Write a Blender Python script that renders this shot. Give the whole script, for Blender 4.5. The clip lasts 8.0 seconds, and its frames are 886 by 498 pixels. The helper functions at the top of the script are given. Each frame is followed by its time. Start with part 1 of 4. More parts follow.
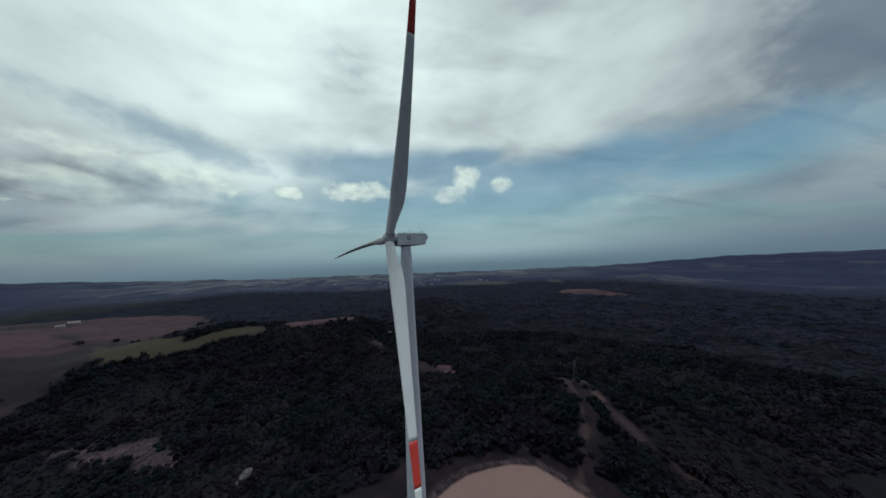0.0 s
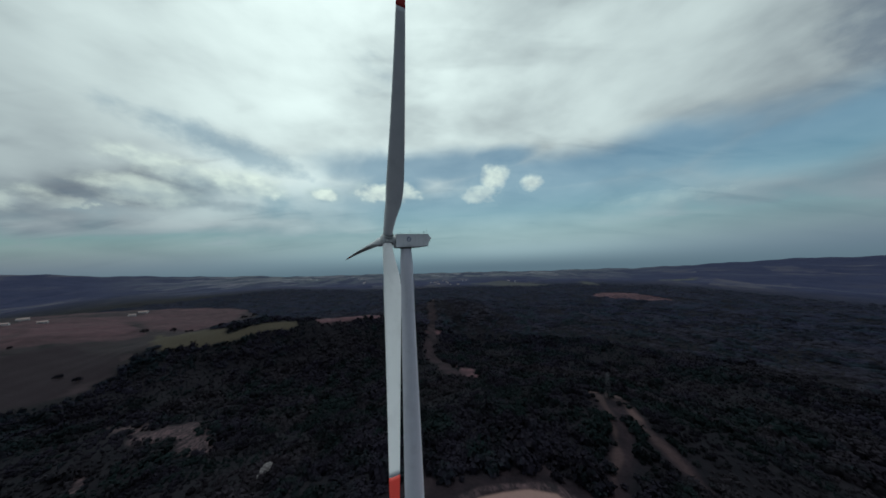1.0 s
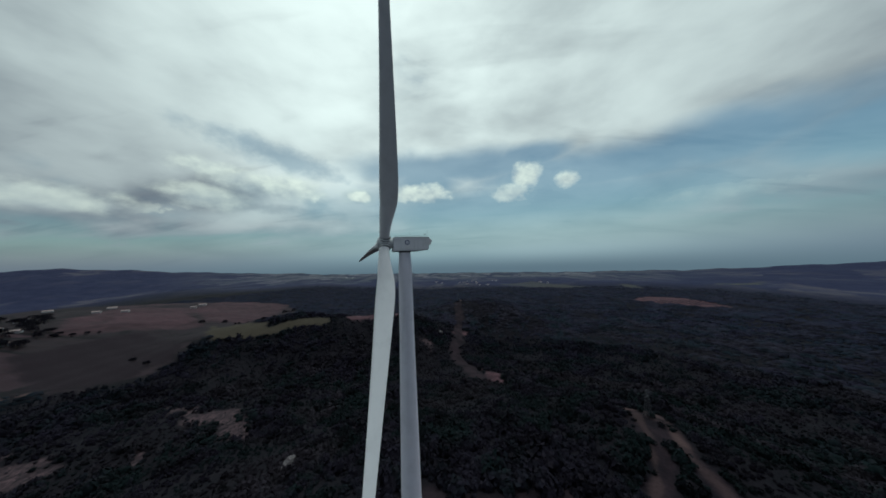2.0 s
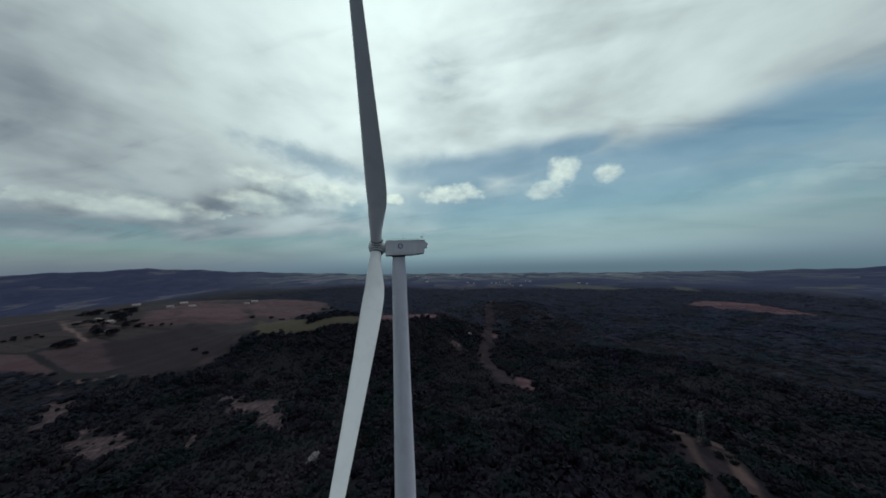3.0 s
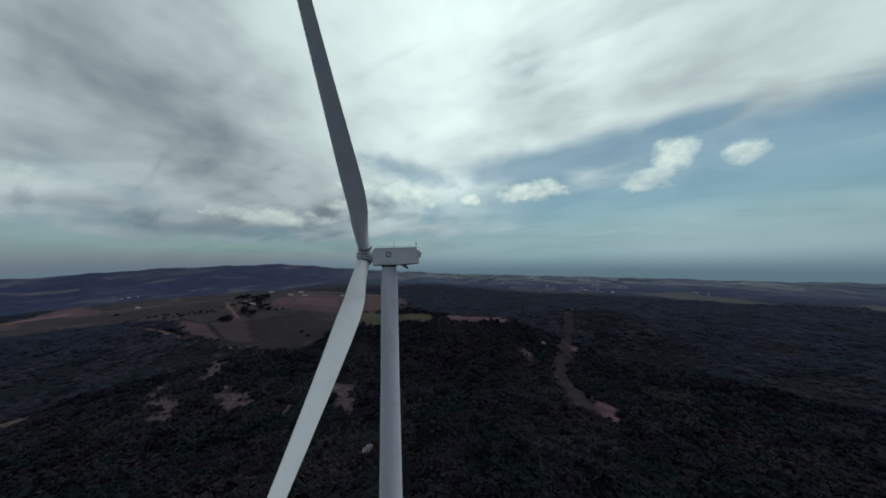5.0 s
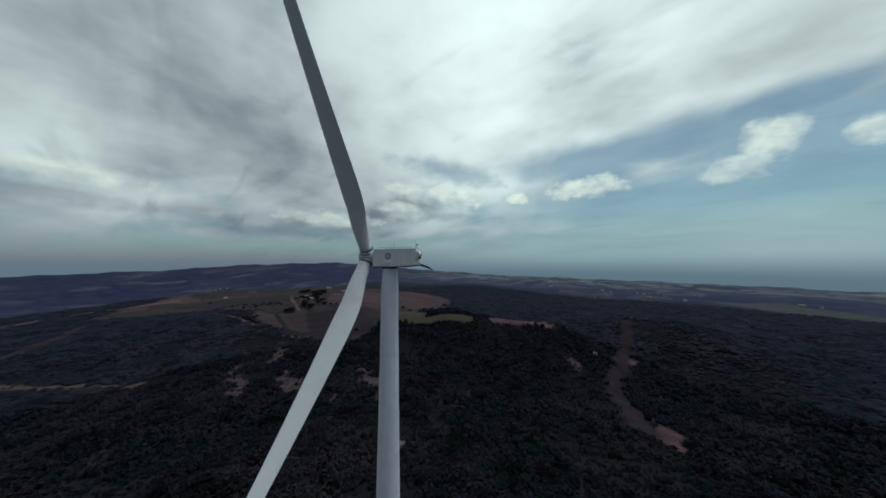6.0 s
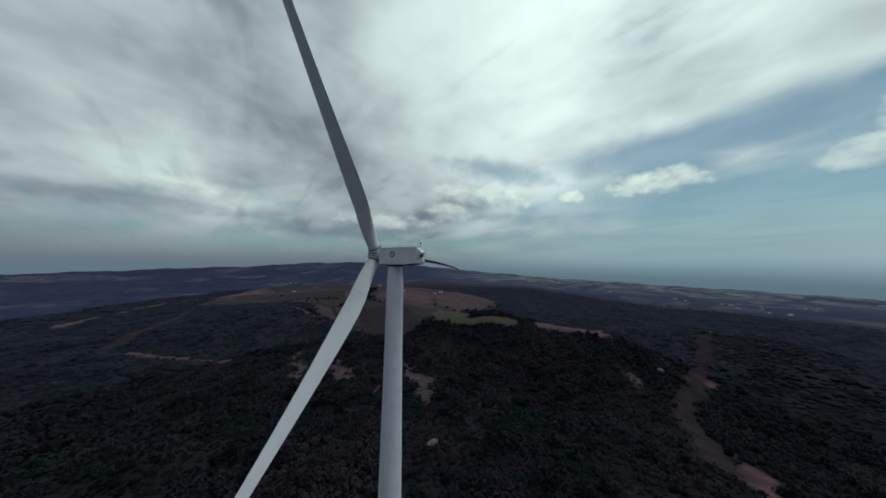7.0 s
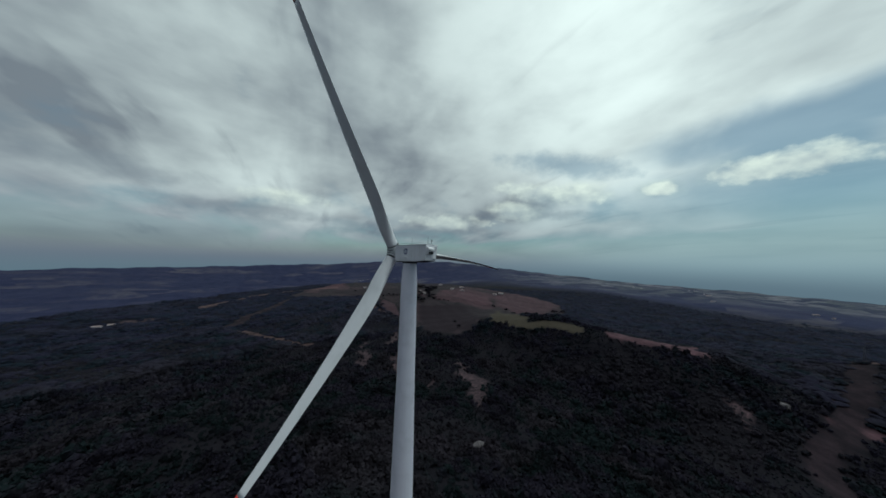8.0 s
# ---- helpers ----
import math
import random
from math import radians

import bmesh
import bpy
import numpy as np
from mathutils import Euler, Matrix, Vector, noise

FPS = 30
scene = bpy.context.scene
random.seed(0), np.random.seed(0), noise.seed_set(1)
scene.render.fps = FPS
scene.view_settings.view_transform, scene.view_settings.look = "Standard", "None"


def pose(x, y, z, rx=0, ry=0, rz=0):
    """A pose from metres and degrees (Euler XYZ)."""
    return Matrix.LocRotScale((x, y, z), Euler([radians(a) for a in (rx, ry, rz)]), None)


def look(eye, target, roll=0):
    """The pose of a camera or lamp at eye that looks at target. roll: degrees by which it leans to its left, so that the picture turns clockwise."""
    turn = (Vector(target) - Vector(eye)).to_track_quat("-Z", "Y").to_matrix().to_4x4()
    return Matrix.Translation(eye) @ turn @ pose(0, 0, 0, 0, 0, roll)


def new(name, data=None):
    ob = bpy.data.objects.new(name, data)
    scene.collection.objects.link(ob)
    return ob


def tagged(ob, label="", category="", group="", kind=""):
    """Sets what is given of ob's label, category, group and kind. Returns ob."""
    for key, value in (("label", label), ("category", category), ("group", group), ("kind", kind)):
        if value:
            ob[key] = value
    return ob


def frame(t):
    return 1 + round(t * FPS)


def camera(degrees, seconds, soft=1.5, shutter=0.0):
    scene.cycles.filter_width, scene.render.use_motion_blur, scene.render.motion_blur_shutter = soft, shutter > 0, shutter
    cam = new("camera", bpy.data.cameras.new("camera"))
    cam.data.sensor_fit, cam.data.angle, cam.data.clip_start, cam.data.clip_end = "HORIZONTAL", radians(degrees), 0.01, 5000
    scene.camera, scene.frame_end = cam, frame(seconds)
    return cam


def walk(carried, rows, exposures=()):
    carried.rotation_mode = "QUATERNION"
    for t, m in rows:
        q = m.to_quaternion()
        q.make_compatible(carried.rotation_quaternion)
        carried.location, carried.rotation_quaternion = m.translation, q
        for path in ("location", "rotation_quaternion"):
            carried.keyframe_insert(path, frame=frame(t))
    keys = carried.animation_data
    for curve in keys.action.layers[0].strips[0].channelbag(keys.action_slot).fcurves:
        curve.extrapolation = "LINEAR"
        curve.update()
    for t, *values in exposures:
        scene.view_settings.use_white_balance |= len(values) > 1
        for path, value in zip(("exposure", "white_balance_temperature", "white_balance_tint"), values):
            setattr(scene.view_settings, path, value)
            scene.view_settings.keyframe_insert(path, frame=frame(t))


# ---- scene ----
cam = camera(119.7, 8.0, soft=1.7)
PATH = [
    (0, (-1.377, -72.856, 76.192), (-1.054, -70.884, 76.259), -2.8),
    (0.5, (1.88, -69.735, 76.754), (2.1, -67.748, 76.823), -2.5),
    (1, (5.859, -66.57, 76.84), (5.969, -64.574, 76.915), -2.3),
    (1.5, (9.516, -63.937, 77.209), (9.511, -61.939, 77.289), -2.0),
    (2.8, (18.927, -56.319, 78.556), (18.609, -54.346, 78.64), -2.1),
    (3, (20.488, -54.883, 78.599), (20.119, -52.92, 78.689), -2.1),
    (3.5, (23.844, -51.528, 79.082), (23.351, -49.592, 79.176), -2.1),
    (4, (27.138, -47.65, 79.775), (26.511, -45.753, 79.873), -1.8),
    (4.5, (30.103, -43.807, 80.07), (29.33, -41.965, 80.174), -1.4),
    (6, (38.096, -32.918, 80.598), (36.879, -31.335, 80.714), -0.2),
    (6.5, (40.914, -29.86, 80.526), (39.56, -28.392, 80.644), 0.4),
    (7, (43.775, -26.961, 80.289), (42.292, -25.625, 80.409), 0.8),
    (7.5, (45.819, -23.761, 80.219), (44.219, -22.567, 80.337), 1.3),
    (8, (49.149, -19.112, 79.942), (47.394, -18.16, 80.054), 1.7),
]
walk(cam, [(t, look(eye, target, roll)) for t, eye, target, roll in PATH], [(0, -0.05, 5800, 6), (8, -0.05, 5800, 6)])

# ---- world and sun ----
SUN_AZ, SUN_EL = 60.0, 76.0          # degrees right of +y, and above the horizon
SKY, CLOUD, SUN = 0.070, 1.0, 1.05
scene.view_settings.exposure = 0.0

world = bpy.data.worlds.new("overcast_sky")
scene.world = world
world.use_nodes = True
wt = world.node_tree
wt.nodes.clear()


def nd(tree, kind, operation=None, clamp=False, smooth=False, rgba=None, name=""):
    n = tree.nodes.new(kind)
    if operation:
        n.operation = operation
    if clamp:
        n.use_clamp = True
    if smooth:
        n.interpolation_type = "SMOOTHSTEP"
    if rgba:
        n.data_type, n.blend_type = "RGBA", rgba
    if name:
        n.attribute_name = name
    return n


def feed(tree, socket, value):
    if isinstance(value, bpy.types.NodeSocket):
        tree.links.new(value, socket)
    else:
        socket.default_value = value


def mth(tree, op, a, b=0.0, c=0.0, clamp=False):
    n = nd(tree, "ShaderNodeMath", operation=op, clamp=clamp)
    for k, value in enumerate((a, b, c)):
        feed(tree, n.inputs[k], value)
    return n.outputs[0]


def vec(tree, op, a, b=(0, 0, 0)):
    n = nd(tree, "ShaderNodeVectorMath", operation=op)
    feed(tree, n.inputs[0], a)
    feed(tree, n.inputs[1], b)
    return n.outputs["Value"] if op in ("LENGTH", "DOT_PRODUCT") else n.outputs[0]


def ramp01(tree, value, lo, hi):
    n = nd(tree, "ShaderNodeMapRange", smooth=True)
    feed(tree, n.inputs["Value"], value)
    feed(tree, n.inputs["From Min"], lo)
    feed(tree, n.inputs["From Max"], hi)
    return n.outputs["Result"]


def blend(tree, fac, a, b, mode="MIX"):
    n = nd(tree, "ShaderNodeMix", rgba=mode)
    feed(tree, n.inputs[0], fac)
    feed(tree, n.inputs[6], a)
    feed(tree, n.inputs[7], b)
    return n.outputs[2]


def fuzz(tree, vector, scale, detail=4.0, rough=0.55, distortion=0.0):
    n = nd(tree, "ShaderNodeTexNoise")
    if vector is not None:
        tree.links.new(vector, n.inputs["Vector"])
    n.inputs["Scale"].default_value, n.inputs["Detail"].default_value = scale, detail
    n.inputs["Roughness"].default_value, n.inputs["Distortion"].default_value = rough, distortion
    return n.outputs["Fac"]


way = nd(wt, "ShaderNodeTexCoord").outputs["Generated"]
sep = nd(wt, "ShaderNodeSeparateXYZ")
wt.links.new(way, sep.inputs[0])
wx, wy, wz = sep.outputs
azim = mth(wt, "MULTIPLY", mth(wt, "ARCTAN2", wx, wy), 57.2958)
elev = mth(wt, "MULTIPLY", mth(wt, "ARCSINE", wz), 57.2958)
# the cloud deck lies on a high plane
depth = mth(wt, "ADD", mth(wt, "MAXIMUM", wz, 0.0), 0.20)
flat = nd(wt, "ShaderNodeCombineXYZ")
feed(wt, flat.inputs[0], mth(wt, "DIVIDE", wx, depth))
feed(wt, flat.inputs[1], mth(wt, "DIVIDE", wy, depth))
plane = flat.outputs[0]
streak = nd(wt, "ShaderNodeMapping")
wt.links.new(plane, streak.inputs[0])
streak.inputs["Rotation"].default_value = (0, 0, radians(35))
streak.inputs["Scale"].default_value = (0.75, 1.1, 1.0)
n_big = fuzz(wt, streak.outputs[0], 1.25, 4.0, 0.45, 0.3)
lumps = nd(wt, "ShaderNodeMapping")
wt.links.new(way, lumps.inputs[0])
lumps.inputs["Scale"].default_value = (1.0, 1.0, 2.2)
n_mid = fuzz(wt, lumps.outputs[0], 3.6, 5.0, 0.50, 0.15)
sky_ae = nd(wt, "ShaderNodeCombineXYZ")
feed(wt, sky_ae.inputs[0], azim)
feed(wt, sky_ae.inputs[1], elev)
ae = sky_ae.outputs[0]
puff_map = nd(wt, "ShaderNodeMapping")
wt.links.new(ae, puff_map.inputs[0])
puff_map.inputs["Scale"].default_value = (0.26, 0.36, 1.0)
n_puff = fuzz(wt, puff_map.outputs[0], 1.2, 6.0, 0.56, 0.0)
n_puff_up = fuzz(wt, vec(wt, "ADD", puff_map.outputs[0], (0.20, 0.70, 0.0)), 1.2, 2.0, 0.5, 0.0)
n_soft = fuzz(wt, puff_map.outputs[0], 0.24, 4.0, 0.5, 0.3)


def patch(az, el, wide, high, ragged=1.2, noise_in=None, lo=1.25, hi=0.25, lean=0.0):
    """How much of a cloud with that middle and half-size lies in this direction of the sky."""
    v = vec(wt, "SUBTRACT", ae, (az, el, 0))
    if lean:
        turn = nd(wt, "ShaderNodeVectorRotate")
        turn.rotation_type = "Z_AXIS"
        wt.links.new(v, turn.inputs["Vector"])
        turn.inputs["Angle"].default_value = radians(lean)
        v = turn.outputs[0]
    d = vec(wt, "LENGTH", vec(wt, "MULTIPLY", v, (1 / wide, 1 / high, 0)))
    d = mth(wt, "MULTIPLY_ADD", mth(wt, "SUBTRACT", noise_in or n_puff, 0.5), ragged * 1.45, d)
    return ramp01(wt, d, lo, hi)


def most(parts):
    out = parts[0]
    for p in parts[1:]:
        out = mth(wt, "MAXIMUM", out, p)
    return out


# blue gaps under and in the deck
veil_map = nd(wt, "ShaderNodeMapping")
wt.links.new(plane, veil_map.inputs[0])
veil_map.inputs["Rotation"].default_value = (0, 0, radians(-22))
veil_map.inputs["Scale"].default_value = (1.1, 4.2, 1.0)
n_veil = fuzz(wt, veil_map.outputs[0], 0.9, 4.0, 0.5, 0.5)
gap = most([
    patch(32, 16.0, 36, 4.6, 0.9, n_soft, 1.3, 0.4), patch(0, 19.5, 24, 3.8, 0.9, n_soft, 1.3, 0.4), patch(16, 20.5, 9, 2.6, 0.9, n_soft, 1.3, 0.4),
    patch(58, 13, 14, 5.0, 0.8, n_soft, 1.3, 0.4), mth(wt, "MULTIPLY", patch(-35, 19.6, 13, 2.3, 1.0, None, 1.4, 0.2, lean=12), 0.75),
    patch(14, 11, 48, 6.0, 0.6, n_soft, 1.4, 0.3), patch(-6, 17.0, 10, 5.0, 0.8, n_soft, 1.4, 0.3),
])
deck = ramp01(wt, mth(wt, "ADD", elev, mth(wt, "MULTIPLY", mth(wt, "SUBTRACT", n_big, 0.5), 14.0)), 0.0, 8.0)
cover = mth(wt, "MULTIPLY", deck, mth(wt, "SUBTRACT", 1.0, mth(wt, "MULTIPLY", gap, 0.72)))
cover = mth(wt, "MULTIPLY", cover, mth(wt, "MULTIPLY_ADD", ramp01(wt, mth(wt, "ADD", n_mid, mth(wt, "MULTIPLY", elev, 0.004)), 0.22, 0.48), 0.55, 0.45))
# the deck is lightest high up ahead, midway between the views' bright spots
toward = mth(wt, "MAXIMUM", vec(wt, "DOT_PRODUCT", way, (-0.18, 0.70, 0.69)), 0.0)
glow = mth(wt, "POWER", toward, 3.0)
n_fine = fuzz(wt, lumps.outputs[0], 10.0, 4.0, 0.5, 0.2)
body = mth(wt, "ADD", mth(wt, "MULTIPLY", n_big, 0.58), mth(wt, "MULTIPLY", n_mid, 0.30))
body = ramp01(wt, mth(wt, "MULTIPLY_ADD", n_fine, 0.08, body), 0.27, 0.62)
body = mth(wt, "SUBTRACT", body, mth(wt, "MULTIPLY", ramp01(wt, n_veil, 0.54, 0.74), 0.34), clamp=True)
lit = mth(wt, "MULTIPLY_ADD", body, 0.52, mth(wt, "MULTIPLY", glow, 0.56))
# the view's darker left edge, a lens vignette, is put into the deck's colour
west = ramp01(wt, azim, -8.0, -62.0)
lit = mth(wt, "SUBTRACT", lit, mth(wt, "MULTIPLY", west, 0.10))
lit = mth(wt, "ADD", lit, mth(wt, "MULTIPLY", ramp01(wt, azim, -76.0, -104.0), 0.20))
# unseen deck behind the flight is dimmed to darken the turbine's near faces
behind = ramp01(wt, vec(wt, "DOT_PRODUCT", way, (0.42, -0.906, 0.0)), 0.05, 0.8)
lit = mth(wt, "SUBTRACT", lit, mth(wt, "MULTIPLY", behind, 0.36))
# a darker and a lighter patch that fit the view's uneven left side
left_dim = patch(-58, 10, 20, 15, 0.7, n_soft, 1.5, 0.2)
left_lift = patch(-88, 13, 16, 12, 0.8, n_soft, 1.4, 0.1)
lit = mth(wt, "SUBTRACT", lit, mth(wt, "MULTIPLY", left_dim, 0.13))
lit = mth(wt, "ADD", lit, mth(wt, "MULTIPLY", left_lift, 0.20), clamp=True)
lit = mth(wt, "POWER", lit, 1.15)
deck_col = blend(wt, lit, (0.150, 0.168, 0.190, 1), (0.95, 1.025, 0.91, 1))
# small cumulus below the deck: bright tops, soft grey feet
relief = mth(wt, "SUBTRACT", n_puff_up, n_puff)


def cumulus(az, el, wide, high, ragged=0.9, lo=1.3, hi=0.35, lean=0.0, share=1.0):
    """The cover of one heap of cloud, and that cover times how well it is lit."""
    body_of = mth(wt, "MULTIPLY", patch(az, el, wide, high, ragged, None, lo, hi, lean), share)
    rise_of = mth(wt, "MULTIPLY_ADD", mth(wt, "SUBTRACT", elev, el), 0.30 / high, 0.60)
    rise_of = mth(wt, "MULTIPLY_ADD", relief, 1.5, rise_of, clamp=True)
    return body_of, mth(wt, "MULTIPLY", body_of, rise_of)


HEAPS = [
    cumulus(15.2, 16.9, 4.0, 2.9, 0.8), cumulus(11.6, 13.6, 5.2, 2.3, 1.0, share=0.8), cumulus(23.0, 15.0, 2.7, 1.8, 0.8),
    cumulus(-8.8, 14.6, 9.6, 2.3, 0.9), cumulus(-21.3, 13.8, 3.8, 1.6, 0.8), cumulus(42, 8.6, 8.0, 1.2, 1.0, share=0.5),
    cumulus(-33.5, 14.2, 7.5, 2.6, 0.8, lean=8, share=0.9), cumulus(-43, 15.2, 7.5, 1.9, 0.9, lean=12, share=0.75),
    cumulus(-46, 11.4, 6.5, 2.0, 0.9, lean=8, share=0.65), cumulus(-61, 9.2, 8.0, 1.8, 0.9, share=0.6), cumulus(-93, 11.3, 7.5, 1.7, 0.9, share=0.7),
]
puffs = most([h[0] for h in HEAPS])
puff_lit = mth(wt, "DIVIDE", most([h[1] for h in HEAPS]), mth(wt, "MAXIMUM", puffs, 0.02), clamp=True)
# softer banks of low cloud, half lost in the haze
soft_puffs = most([
    patch(-50, 8.6, 6.0, 1.6, 0.9), patch(-74, 9.0, 7.0, 2.0, 0.9), patch(-85.5, 4.2, 4.0, 0.9, 0.9),
    patch(-102, 6.0, 4.5, 1.2, 0.9), patch(-111, 4.9, 5.0, 0.9, 0.9), patch(-119, 3.6, 6.0, 0.9, 0.9),
    mth(wt, "MULTIPLY", patch(15, 13.6, 12.0, 5.0, 1.3), 0.55), mth(wt, "MULTIPLY", patch(-8, 13.4, 15.0, 3.6, 1.3), 0.45), mth(wt, "MULTIPLY", patch(46, 10.0, 15.0, 4.0, 1.4), 0.5),
])
puff_col = blend(wt, puff_lit, (0.43, 0.49, 0.475, 1), (0.86, 0.92, 0.75, 1))
puffs = mth(wt, "MAXIMUM", puffs, mth(wt, "MULTIPLY", soft_puffs, 0.45))
dark = most([
    patch(64, 8.2, 5.5, 1.3, 1.0), patch(-115, 11.8, 10.0, 2.0, 1.0), patch(-100, 8.5, 15.0, 1.4, 1.2),
    patch(-56, 7.6, 10.0, 1.4, 1.2), patch(-72, 6.0, 14.0, 1.4, 1.2), patch(-40, 10.5, 9.0, 1.1, 1.3),
])
storm = patch(69, 23.0, 7.5, 7.0, 0.9, n_puff, 1.35, 0.5)
grey = patch(-108, 2, 42, 10, 0.5, n_soft, 1.3, 0.2)
haze = ramp01(wt, elev, mth(wt, "MULTIPLY_ADD", ramp01(wt, azim, -65.0, -15.0), 7.0, 8.0), -0.5)
haze_col = blend(wt, ramp01(wt, azim, -75.0, -5.0), (0.160, 0.174, 0.208, 1), (0.27, 0.37, 0.385, 1))
haze_col = blend(wt, ramp01(wt, azim, -4.0, 18.0), haze_col, (0.33, 0.43, 0.44, 1))
haze_col = blend(wt, ramp01(wt, azim, 20.0, 75.0), haze_col, (0.15, 0.19, 0.235, 1))
haze_col = blend(wt, ramp01(wt, elev, 2.0, -2.6), haze_col, (0.125, 0.178, 0.208, 1))

sky = nd(wt, "ShaderNodeTexSky")
sky.sky_type, sky.sun_disc, sky.sun_elevation, sky.sun_rotation = "NISHITA", False, radians(SUN_EL), radians(SUN_AZ)
sky.air_density, sky.dust_density, sky.ozone_density = 1.2, 0.6, 3.0
bg_sky = nd(wt, "ShaderNodeBackground")
feed(wt, bg_sky.inputs[0], blend(wt, 1.0, sky.outputs[0], (0.76, 1.0, 0.88, 1), "MULTIPLY"))
bg_sky.inputs[1].default_value = SKY
col = blend(wt, mth(wt, "MULTIPLY", grey, 0.4), deck_col, (0.22, 0.23, 0.27, 1))
col = blend(wt, mth(wt, "MULTIPLY", dark, 0.38), col, (0.14, 0.17, 0.20, 1))
col = blend(wt, mth(wt, "MULTIPLY", storm, 0.8), col, (0.165, 0.20, 0.235, 1))
col = blend(wt, mth(wt, "MULTIPLY", puffs, 0.9), col, puff_col)
col = blend(wt, haze, col, haze_col)
bg_cloud = nd(wt, "ShaderNodeBackground")
feed(wt, bg_cloud.inputs[0], col)
bg_cloud.inputs[1].default_value = CLOUD
amount = most([cover, mth(wt, "MULTIPLY", puffs, 0.95), mth(wt, "MULTIPLY", dark, 0.85), mth(wt, "MULTIPLY", storm, 0.9), mth(wt, "MULTIPLY", haze, 0.96), mth(wt, "MULTIPLY", grey, 0.8)])
mix = nd(wt, "ShaderNodeMixShader")
feed(wt, mix.inputs[0], amount)
wt.links.new(bg_sky.outputs[0], mix.inputs[1])
wt.links.new(bg_cloud.outputs[0], mix.inputs[2])
out = nd(wt, "ShaderNodeOutputWorld")
wt.links.new(mix.outputs[0], out.inputs[0])

sx, sy, sz = math.sin(radians(SUN_AZ)) * math.cos(radians(SUN_EL)), math.cos(radians(SUN_AZ)) * math.cos(radians(SUN_EL)), math.sin(radians(SUN_EL))
sun = new("sun", bpy.data.lights.new("sun", "SUN"))
sun.data.energy, sun.data.angle, sun.data.color = SUN, radians(20), (0.96, 1.0, 0.88)
sun.matrix_world = look((sx * 400, sy * 400, sz * 400), (0, 0, 0))


# ---- materials ----
def material(name, rough=0.7, metal=0.0):
    m = bpy.data.materials.new(name)
    m.use_nodes = True
    b = m.node_tree.nodes["Principled BSDF"]
    b.inputs["Roughness"].default_value, b.inputs["Metallic"].default_value = rough, metal
    return m, m.node_tree, b


def bump(tree, b, height, strength, distance):
    n = nd(tree, "ShaderNodeBump")
    n.inputs["Strength"].default_value, n.inputs["Distance"].default_value = strength, distance
    feed(tree, n.inputs["Height"], height)
    tree.links.new(n.outputs[0], b.inputs["Normal"])


def coat(name, colour, dirt, rough=0.35, streaks=0.0):
    """Weathered paint: faint large stains, fine grime, and streaks that run down."""
    m, t, b = material(name, rough)
    at = nd(t, "ShaderNodeTexCoord").outputs["Object"]
    mapped = nd(t, "ShaderNodeMapping")
    t.links.new(at, mapped.inputs[0])
    mapped.inputs["Scale"].default_value = (1.6, 1.6, 0.06)
    run = fuzz(t, mapped.outputs[0], 1.0, 4.0, 0.6)
    stain = fuzz(t, at, 0.35, 5.0, 0.6)
    grime = fuzz(t, at, 6.0, 3.0, 0.6)
    amount = mth(t, "ADD", mth(t, "MULTIPLY", ramp01(t, stain, 0.45, 0.75), 0.45), mth(t, "MULTIPLY", ramp01(t, run, 0.5, 0.8), streaks))
    amount = mth(t, "ADD", amount, mth(t, "MULTIPLY", grime, 0.12), clamp=True)
    feed(t, b.inputs["Base Color"], blend(t, amount, colour, dirt))
    feed(t, b.inputs["Roughness"], mth(t, "MULTIPLY_ADD", grime, 0.25, rough))
    return m


TOWER = coat("tower_paint", (0.79, 0.77, 0.86, 1), (0.60, 0.585, 0.65, 1), 0.45, 0.35)
BLADE = coat("blade_gelcoat", (0.82, 0.81, 0.83, 1), (0.65, 0.64, 0.66, 1), 0.38, 0.1)
SHELL = coat("nacelle_shell", (0.84, 0.83, 0.87, 1), (0.60, 0.59, 0.61, 1), 0.4, 0.4)
HUBGREY = coat("hub_shell", (0.60, 0.61, 0.62, 1), (0.40, 0.40, 0.41, 1), 0.45, 0.3)
RED = coat("red_band_paint", (0.62, 0.045, 0.03, 1), (0.42, 0.05, 0.04, 1), 0.4, 0.1)
DARK = coat("dark_rubber", (0.035, 0.035, 0.04, 1), (0.06, 0.06, 0.06, 1), 0.7)
STEEL = coat("galvanised_steel", (0.16, 0.16, 0.175, 1), (0.10, 0.10, 0.105, 1), 0.5)
BLUE = coat("emblem_blue", (0.030, 0.050, 0.200, 1), (0.05, 0.07, 0.20, 1), 0.4)
PLASTER = coat("white_plaster", (0.56, 0.54, 0.56, 1), (0.40, 0.37, 0.37, 1), 0.85, 0.3)
TILE = coat("roof_tile", (0.28, 0.215, 0.21, 1), (0.20, 0.155, 0.15, 1), 0.85)
PYLON = coat("weathered_lattice_steel", (0.055, 0.055, 0.065, 1), (0.035, 0.035, 0.04, 1), 0.7)
CONCRETE = coat("concrete", (0.42, 0.40, 0.37, 1), (0.28, 0.26, 0.24, 1), 0.85)
BARK = coat("bark", (0.10, 0.075, 0.055, 1), (0.05, 0.04, 0.03, 1), 0.9)


